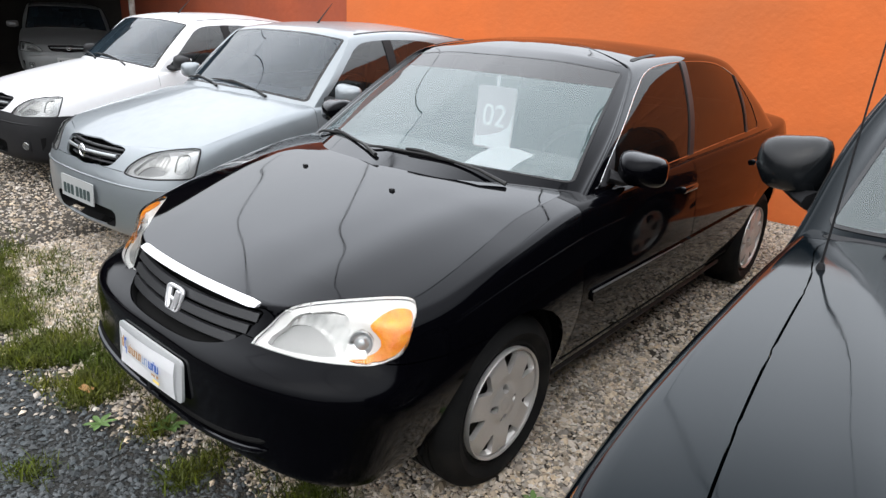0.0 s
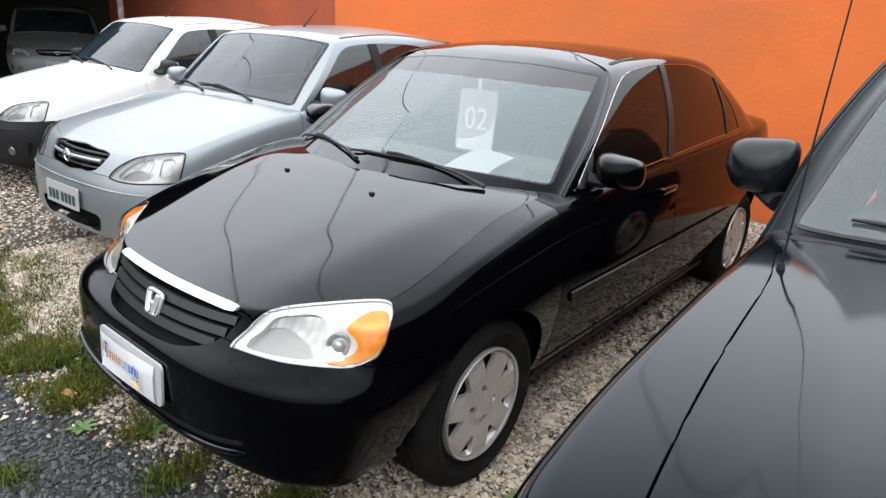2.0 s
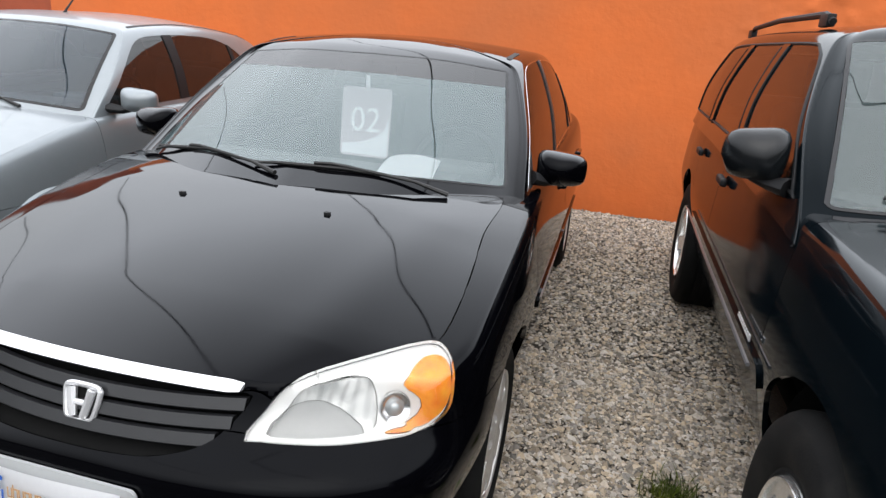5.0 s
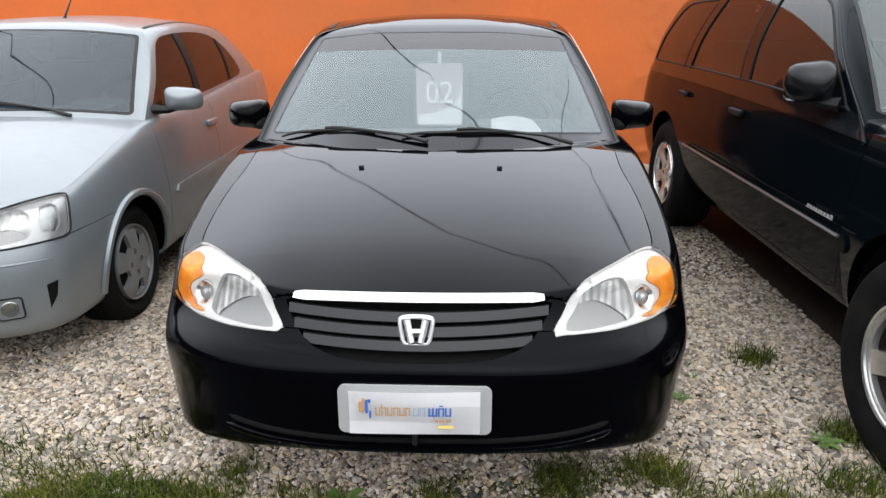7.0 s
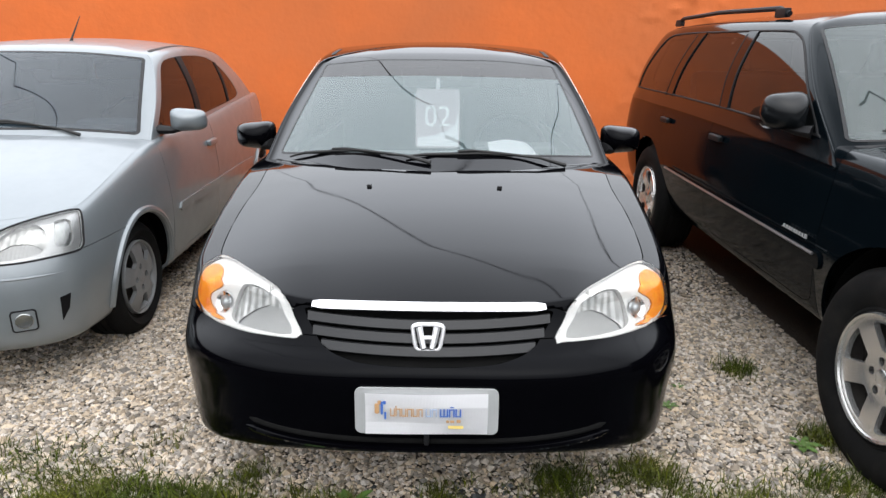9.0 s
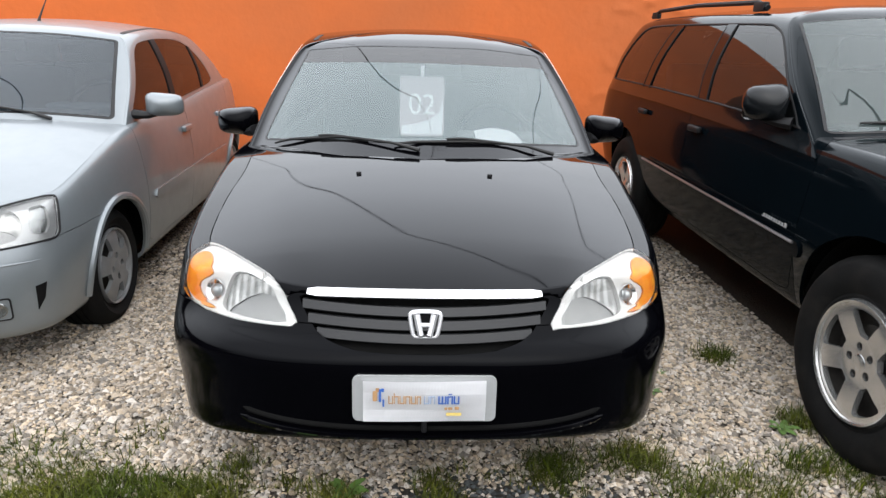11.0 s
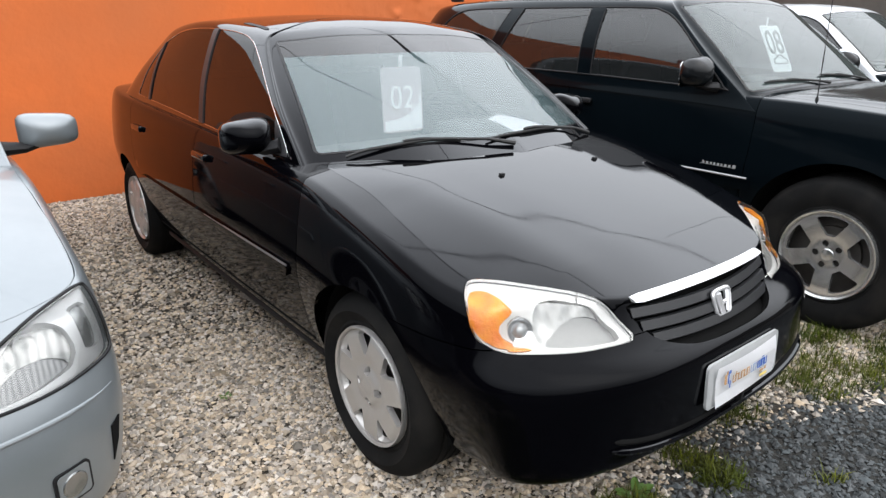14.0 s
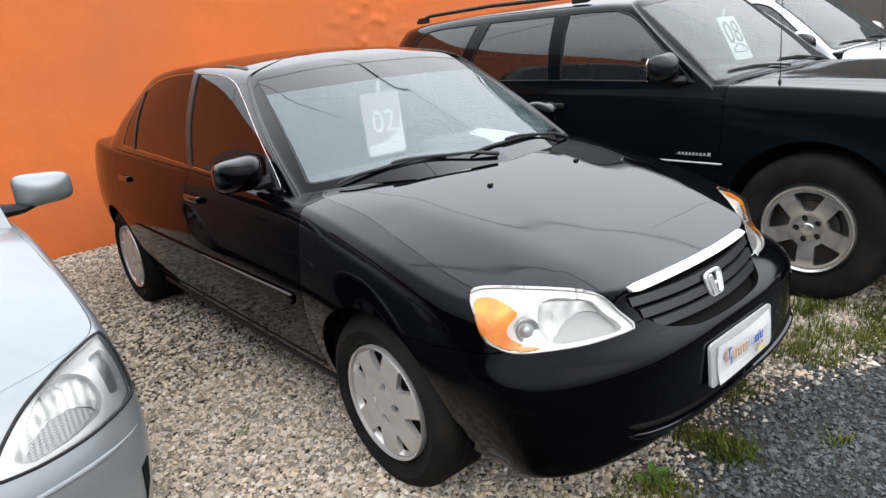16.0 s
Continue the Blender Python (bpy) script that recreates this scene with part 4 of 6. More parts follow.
def lamp_dish(parent, at, r, direction, depth=0.03, mat=None, name="reflector", bulb=True):
    """A shallow round reflector that looks along direction."""
    bm = lathe(([(0.0, 0.004), (r * 0.12, 0.006), (r * 0.16, -depth * 0.2), (r * 0.3, -depth)] if bulb else [(0, -depth), (r * .3, -depth * .95)]) + [(r * 0.6, -depth * 0.75), (r * 0.95, -0.002), (r, 0.0), (r * 1.04, -0.006)], 28, "z")
    q = Vector(direction).to_track_quat("Z", "Y").to_matrix().to_4x4()
    bmesh.ops.transform(bm, matrix=Matrix.Translation(at) @ q, verts=bm.verts)
    return part(name, bm, mat or REFLECTOR, parent)


# ---- black saloon ----
SALOON = dict(
    fine=14,
    paint=BLACK_PAINT, side_paint=DOOR_PAINT, fender_paint=FENDER_PAINT, bumper_mat=BUMPER_PAINT, side_mat=DARK_GLASS, length=4.5, half=0.855,
    outline=[(0, .113), (.25, .118), (.45, .147), (.62, .219), (.745, .337), (.80, .482), (.825, .7), (.84, 1.2), (.845, 2.3), (.843, 3.2), (.822, 3.7), (.745, 4.1), (.60, 4.33), (.35, 4.44), (0, 4.47)],
    zbot=(.26, .2, .27),
    levels=[(0, 0, 0, .07, .15, .08), (.05, .04, .05, .012, .105, .03), (.14, .14, .2, .0, .07, .01), (.36, .36, .5, .0, .024, 0), (.60, .54, .7, .0, 0, .01), (.685, .66, .82, .014, .002, .03), (.765, .78, .9, .097, .010, .05), (.90, .91, .96, .134, .024, .07), (1, 1, 1, .149, .045, .1)], corner=[-.055, -.055, -.04, -.014, -.004, .008, .045, .060, .060],
    zc=spline((.2, .655), (.27, .69), (.5, .785), (.89, .90), (1.07, .938), (1.3, .962), (3.2, .98), (3.8, 1.005), (4.3, 1.0), (4.5, .95)),
    ze=spline((.2, .60), (.5, .70), (.9, .822), (1.3, .900), (2, .925), (3.1, .955), (4.0, .965), (4.5, .91)),
    ridge=(.385, .27, .58, 1.12), wtop=.80, spine=(.7, 4.0), hubs=(.88, 3.5), hubz=.295, arch=.335, tyre=.302, tyre_w=.19, rim=.195,
    cabin_hole=[(-.3, 1.22), (.35, 1.22), (.66, 1.36), (.70, 1.8), (.71, 3.0), (.6, 3.6), (0, 3.7), (-.3, 3.6)], hole_z=.8,
    lamp_dir=(.5, -.85, .35), lamp=[(.362, .229, .592), (.398, .262, .645), (.42, .29, .68), (.455, .343, .705), (.575, .45, .729), (.655, .52, .739), (.695, .534, .735), (.726, .507, .715), (.742, .475, .67), (.742, .448, .628), (.725, .410, .607), (.69, .37, .595), (.63, .33, .591), (.54, .283, .588), (.456, .255, .588), (.39, .238, .589)],
    lamp_label="clear headlight unit with chrome reflector and amber corner", amber=True, bowl_mat=PATCHY_BOWL,
    lamp_cells=[(18, lambda q: np.hypot((q[:, 0] - .70) * 2.3, q[:, 1] - .33) - .165),
                (16, inside(catmull([(.87, .87), (.80, .77), (.755, .64), (.735, .52), (.80, .43), (.82, .30), (.77, .17), (.64, .08), (.76, .055), (.885, .145), (.965, .30), (.996, .52), (.99, .76), (.95, .88)], 4, True))),
                (17, inside(catmull([(.09, .15), (.19, .36), (.28, .58), (.45, .70), (.57, .68), (.615, .45), (.61, .18), (.57, .10), (.45, .08), (.25, .09)], 4, True))),
                (19, inside(catmull([(.08, .12), (.12, .24), (.17, .34), (.23, .41), (.30, .44), (.36, .43), (.42, .38), (.48, .29), (.56, .11), (.45, .05), (.25, .05)], 4, True)))], ditch=(.545, 1.98, 2.22),
    grille=[(-.2, .672), (.2, .672), (.340, .668), (.357, .658), (.325, .607), (.286, .577), (.2, .560), (.1, .554), (0, .553), (-.1, .554)],
    bonnet=[(-.2, .245), (.2, .25), (.36, .28), (.45, .30), (.60, .43), (.685, .53), (.70, .75), (.685, 1.0), (.675, 1.30), (.4, 1.20), (.1, 1.14), (-.2, 1.15)], bonnet_z=.64,
    cowl=[(-.2, 1.2), (.1, 1.2), (.3, 1.25), (.3, 1.35), (-.2, 1.35)],
    bumper_z=.6,
    door_front=[(1.235, .9), (1.24, .6), (1.27, .4), (1.3, .27), (1.6, .262), (2.1, .262), (2.2, .28), (2.23, .5), (2.22, .9), (2.18, 1.15), (1.7, 1.15), (1.3, 1.1)],
    door_rear=[(2.235, .9), (2.24, .6), (2.21, .3), (2.3, .265), (2.9, .265), (3.02, .32), (3.1, .5), (3.22, .66), (3.27, .85), (3.26, 1.1), (2.8, 1.15), (2.3, 1.15)],
    strip=(.543, .588, 1.29, 3.1), fire=1.15,
    base=[(0, 1.07, .955), (.33, 1.115, .95), (.58, 1.24, .93), (.702, 1.330, .914), (.740, 1.337, .91), (.752, 1.36, .91), (.757, 1.55, .915), (.760, 2.0, .93), (.761, 2.7, .95), (.75, 3.3, .97), (.71, 3.68, .99), (.5, 3.85, 1.02), (0, 3.92, 1.02)],
    roof=[(0, 1.87, 1.356), (.28, 1.88, 1.352), (.465, 1.90, 1.336), (.565, 1.922, 1.325), (.586, 1.910, 1.320), (.600, 1.915, 1.322), (.610, 2.06, 1.346), (.617, 2.4, 1.372), (.617, 2.75, 1.368), (.60, 3.05, 1.338), (.54, 3.22, 1.305), (.36, 3.3, 1.305), (0, 3.33, 1.31)],
    roofmid=2.45, roofspine=(2.2, 3.0), roofc=spline((2.0, 1.392), (2.45, 1.416), (3.1, 1.385)), bulge=.025,
    screen=(.05, .06, .008), frit=.010, sun_band=1.25, sail=[(1.30, .88), (1.62, 1.13), (1.575, 1.06), (1.54, .96), (1.535, .88)],
    rear_glass=[(-.2, 1.08), (.5, 1.08), (.58, 1.09), (.5, 1.24), (.43, 1.27), (-.2, 1.285)],
    side_glass=[(1.445, .942), (1.545, 1.030), (1.70, 1.143), (1.843, 1.240), (1.968, 1.306), (2.13, 1.335), (2.4, 1.347), (2.68, 1.341), (2.88, 1.312), (3.06, 1.25), (3.2, 1.14), (3.28, 1.05), (3.32, .995), (3.25, .987), (2.7, .970), (2.0, .940), (1.46, .926)],
    trim_w=.0038, pillar_mat=GREY_TRIM, pillars=[(2.262, 2.312, -.13), (3.072, 3.102, .25)],
    dash_y=1.25, dash_z=.908, seat_z=.48, mirror_y=1.83, mirror_z=1.26,
)


def black_saloon():
    car = thing("black_saloon_car", "glossy black four-door saloon car parked on pale gravel", "car", group="parked cars")
    P = SALOON
    shell(car, P)
    for hy in P["hubs"]:
        for sx in (1, -1):
            wheel(car, (sx * .785, hy, P["hubz"]), P, PETAL)
    interior(car, P)
    for ob, sx in zip(P["lamps"], (1, -1)):
        c = P["lamp_point"](.70, .30, sx)
        toward = Vector(P["lamp_dir"]) * Vector((sx, 1, 1))
        for nm, prof, mat in (("lamp_ring", [(.020, -.012), (.033, -.006), (.036, -.012), (.034, -.02)], CHROME), ("bulb", [(0, -.002), (.010, -.003), (.018, -.009), (.021, -.022)], LAMP_GREY)):
            ring = lathe(prof, 22, "z")
            q = toward.to_track_quat("Z", "Y").to_matrix().to_4x4()
            bmesh.ops.transform(ring, matrix=Matrix.Translation(c) @ q, verts=ring.verts)
            part(nm, ring, mat, ob)
    # grille: surround, slats, bright bar, emblem
    gr = thing_part("grille", car, panel(P["lower"], (11,), 0.001, -0.032, -0.035), INNER)
    for z, y, hw in ((.641, .217, .350), (.608, .197, .332), (.576, .178, .305)):
        rows = []
        sl = bmesh.new()
        for x in np.linspace(-hw, hw, 21):
            yy, zz = y + .045 * (x / .35)**2, z + .006 * (x / .35)**2
            rows.append([sl.verts.new((x, yy + dy, zz + dz)) for dy, dz in ((.006, .0135), (-.006, -.009), (-.003, -.013), (.02, -.010), (.02, .011))])
        for p, q in zip(rows, rows[1:]):
            for k in range(5):
                sl.faces.new((p[k], p[(k + 1) % 5], q[(k + 1) % 5], q[k]))
        bmesh.ops.recalc_face_normals(sl, faces=sl.faces)
        part("grille_slat", sl, GREY_TRIM, gr, "", False)
    bar = bmesh.new()
    n = 25
    rows = []
    for x in np.linspace(-.338, .338, n):
        e = .85 - max(0, (abs(x) - .325) / .013) * .45
        yb, zb = .233 + .034 * (x / .35)**2, .691 - .009 * (x / .35)**2
        rows.append([bar.verts.new((x, yb + dy, zb + dz * e)) for dy, dz in ((.008, -.017), (-.004, -.014), (-.006, -.010), (.008, .006), (.018, .010), (.026, -.01))])
    for a, b in zip(rows, rows[1:]):
        for k in range(6):
            bar.faces.new((a[k], a[(k + 1) % 6], b[(k + 1) % 6], b[k]))
    bar.faces.new(rows[0])
    bar.faces.new(rows[-1][::-1])
    bmesh.ops.recalc_face_normals(bar, faces=bar.faces)
    part("bright_bar", bar, SATIN_CHROME, gr, "bright chrome bar along the bonnet edge")
    ring = [(.046, .036), (.03, .042), (0, .043), (-.03, .042), (-.046, .036), (-.047, .02), (-.04, -.02), (-.034, -.034), (-.02, -.038), (0, -.039), (.02, -.038), (.034, -.034), (.04, -.02), (.047, .02)]
    tilt = pose(0, .196, .613, -18) @ Matrix.Scale(.9, 4)
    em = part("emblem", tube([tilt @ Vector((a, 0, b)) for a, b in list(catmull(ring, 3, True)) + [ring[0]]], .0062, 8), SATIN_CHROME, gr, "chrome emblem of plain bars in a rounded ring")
    post = bmesh.new()
    for sx in (1, -1):
        tube([tilt @ Vector((sx * .028, -.004, .034)), tilt @ Vector((sx * .014, -.006, -.032))], [.0105, .0085], 8, post)
    tube([tilt @ Vector((-.020, -.005, .001)), tilt @ Vector((.020, -.005, .001))], .0065, 8, post)
    part("emblem_bar", post, SATIN_CHROME, em)
    part("emblem_back", slab([(a * .9, b * .9) for a, b in ring], .004, lambda a, b, d: tilt @ Vector((a, d + .004, b))), INNER, em)
    # number plate holder with a dealer's printed sheet bent over it
    tp = pose(0, .100, .437, -4)
    ph = part("plate_holder", slab(rounded(.395, .135, .018), .008, lambda a, b, d: tp @ Vector((a, d, b))), PLATE_GREY, car, "grey number plate in a white frame")
    sh = bmesh.new()
    rows = []
    for a in np.linspace(-.168, .168, 40):
        rows.append([sh.verts.new(tp @ Vector((a, -.009 - .004 * math.sin((a + .155) * 10.1) - .004 * math.sin(b * 40 + a * 9), b))) for b in (-.063, -.03, .02, .058)])
    for a, b in zip(rows, rows[1:]):
        for k in range(3):
            sh.faces.new((a[k], b[k], b[k + 1], a[k + 1]))
    bmesh.ops.solidify(sh, geom=list(sh.faces), thickness=.002)
    sheet = part("printed_sheet", sh, PAPER, ph, "white dealer sheet with orange and blue print", False)
    on = lambda a: -.009 - .004 * math.sin((a + .155) * 10.1) - .0068
    def printed(x0, z0, wd, hgt, mat):
        part("print_bar", slab(rounded(wd, hgt, min(wd, hgt) * .3, 2), .0006, lambda a, b, d: tp @ Vector((x0 + a, on(x0) + d - .001, z0 + b))), mat, sheet)
    # one or two upright strokes for each letter, joined by a short bar
    x = -.100
    for k, (wd, tall, mat) in enumerate(((.013, 0, INK_TAN), (.014, 1, INK_TAN), (.014, 0, INK_TAN), (.014, 0, INK_TAN), (.014, 0, INK_TAN), (.012, 0, INK_TAN),
                                         (.015, 0, INK_PALE), (.014, 0, INK_PALE), (.023, 0, INK_BLUE), (.016, 2, INK_BLUE), (.016, 0, INK_BLUE))):
        x += .008 if k in (6, 8) else .0015
        stroke = .0042 if k > 7 else .0030
        for j, f in enumerate((0, 1) if k != 8 else (0, .5, 1)):
            up = .008 if tall == 1 and j == 0 else 0
            printed(x + stroke / 2 + f * (wd - stroke), .006 + up / 2, stroke, .024 + up, mat)
        printed(x + wd / 2, .006 + (.0100 if k % 2 else -.0100), wd - stroke, .0032, mat)
        if tall == 2:
            printed(x + wd / 2, .0235, .010, .003, mat)
        x += wd
    for x0, z0, wd, hgt, mat in ((.058, -.019, .008, .008, INK_TAN), (.070, -.019, .012, .007, INK_TAN), (.088, -.018, .012, .009, INK_TAN), (.080, -.036, .042, .009, INK_YELLOW),
                                 (-.135, .016, .012, .030, INK_TAN), (-.128, .034, .010, .012, INK_TAN), (-.121, .018, .006, .038, INK_BLUE), (-.114, .034, .008, .010, INK_BLUE), (-.112, -.004, .005, .022, INK_BLUE)):
        printed(x0, z0, wd, hgt, mat)
    for name, z, r, out, mat in (("lower_lip", .308, .0105, .003, BLACK_PAINT), ("lower_groove", .334, .010, -.004, INNER)):
        bead = []
        for x in np.linspace(-.52, .52, 41):
            at, nor, _, _ = P["skins"][1].ray_cast(Vector((x, -1, z + .04 * (abs(x) / .52)**3)), Vector((0, 1, 0)))
            if at is not None:
                bead.append(at + nor * out)
        part(name, tube(bead, [.002] + [r] * (len(bead) - 2) + [.002], 8), mat, car)
    liner = bmesh.new()
    rows = []
    for x in np.linspace(-.7, .7, 31):
        y = .165 + .36 * (abs(x) / .72)**3.2
        rows.append([liner.verts.new((x, y + a, b)) for a, b in ((0, .375), (0, .268), (.40, .262))])
    for a, b in zip(rows, rows[1:]):
        for k in (0, 1):
            liner.faces.new((a[k], b[k], b[k + 1], a[k + 1]))
    part("bumper_liner", liner, INNER, car)
    part("tow_eye", block((.014, .02, .035), (0, .10, .352), .004), TRIM, car)
    # sills, mirrors, wipers, washer jets, handles
    for sx in (1, -1):
        for name, z, thick, out, mat in (("sill", .222, .022, -.006, TRIM), ("sill_groove", .300, .005, -.001, INNER)):
            line = []
            for y in np.linspace(1.27, 3.10, 24):
                at, nor, _, _ = P["skins"][1].ray_cast(Vector((sx * 2, y, z)), Vector((-sx, 0, 0)))
                if at is not None and abs(at.x) > .6:
                    line.append(at + nor * out)
            if len(line) > 3:
                part(name, tube(line, thick, 8), mat, car)
        # highlight on the moulding's top edge, put in as a tapering pale bar
        edge = []
        for y in np.linspace(1.30, 2.1, 17):
            at, nor, _, _ = P["skins"][1].ray_cast(Vector((sx * 2, y, .589)), Vector((-sx, 0, 0)))
            edge.append(at + nor * .010)
        part("strip_highlight", tube(edge, [.0035] * 9 + list(np.linspace(.0032, .001, 8)), 6), HIGHLIGHT_GREY, car, "grey bar set along the side moulding as its highlight")
        mirror_housing(car, (sx * .84, 1.57, .99), (.09, .085, .062), sx, BLACK_PAINT, (sx * .745, 1.5, .96))
        part("washer_jet", block((.018, .014, .010), (sx * .241, .89, .898), .003), TRIM, car)
        for y in (2.12, 3.1):
            part("door_handle", block((.03, .16, .03), (sx * .832, y, .835), .012, segments=3), BLACK_PAINT, car)
    wiper(car, P, (.53, 1.165), (-.12, 1.10))
    wiper(car, P, (-.02, 1.06), (-.62, 1.265))
    return car


def thing_part(name, parent, bm, mat, label=""):
    return part(name, bm, mat, parent, label)


black_saloon()


def hanging_sign(name, label, at, turn, w, h, digits, face, ink, band, tall=.5, sketch=False):
    """A printed card with two numerals."""
    t = pose(*at, 90 + turn[0], turn[1], turn[2])
    sg = thing(name, label, "sign", group="price cards")
    part("card", slab(rounded(w, h, .02), .003, lambda a, b, d: t @ Vector((a, b, -d))), face, sg)
    part("card_print", slab([(-w * .45, -h * .47), (w * .44, -h * .47), (w * .47, -h * .43), (w * .47, h * .12), (w * .40, -h * .08), (w * .22, -h * .20), (-w * .1, -h * .29), (-w * .45, -h * .33)], .0006, lambda a, b, d: t @ Vector((a, b, .0004 + d))), band, sg)
    bm = lettering(digits, h * tall)
    bmesh.ops.transform(bm, matrix=t @ Matrix.Translation((0, h * (tall * .4 - .18), .0022)) @ Matrix.Diagonal((.95, 1, 1, 1)), verts=bm.verts)
    part("numerals", bm, ink, sg, "", False)
    if sketch:
        line = [(-.34, -.30), (-.30, -.22), (-.18, -.21), (-.08, -.15), (.12, -.15), (.22, -.21), (.34, -.23), (.36, -.31), (.1, -.33), (-.2, -.33), (-.34, -.30)]
        part("card_sketch", tube([t @ Vector((a * w, b * h, .0022)) for a, b in catmull(line, 3)], .0032, 6), INK_DARK, sg, "dark outline drawing")
    part("hanger", block((.018, .006, .05), t @ Vector((0, h / 2 + .024, 0)), .003), CARD, sg)
    return sg


hanging_sign("price_card", "grey price card numbered 02 hanging behind the windscreen", (-.006, 1.80, 1.05), (-5, 0, 0), .22, .288, "02", CARD_RED, INK_WHITE, CARD)
pp = bmesh.new()
foot, head = ((.23, 1.275, .934), (.44, 1.275, .938)), ((.226, 1.48, .980), (.405, 1.53, .974))
rows = []
for u in np.linspace(0, 1, 9):
    a, b = Vector(foot[0]).lerp(Vector(foot[1]), u), Vector(head[0]).lerp(Vector(head[1]), u)
    rows.append([pp.verts.new(a.lerp(b, v) + Vector((0, 0, .014 * math.sin(math.pi * u) * v + .008 * math.sin(math.pi * v)))) for v in np.linspace(0, 1, 9)])
for a, b in zip(rows, rows[1:]):
    for k in range(8):
        pp.faces.new((a[k], b[k], b[k + 1], a[k + 1]))
bmesh.ops.solidify(pp, geom=list(pp.faces), thickness=.001)
tagged(part("paper_sheet", pp, PAPER), "curled white paper sheet lying on the dashboard", "paper")


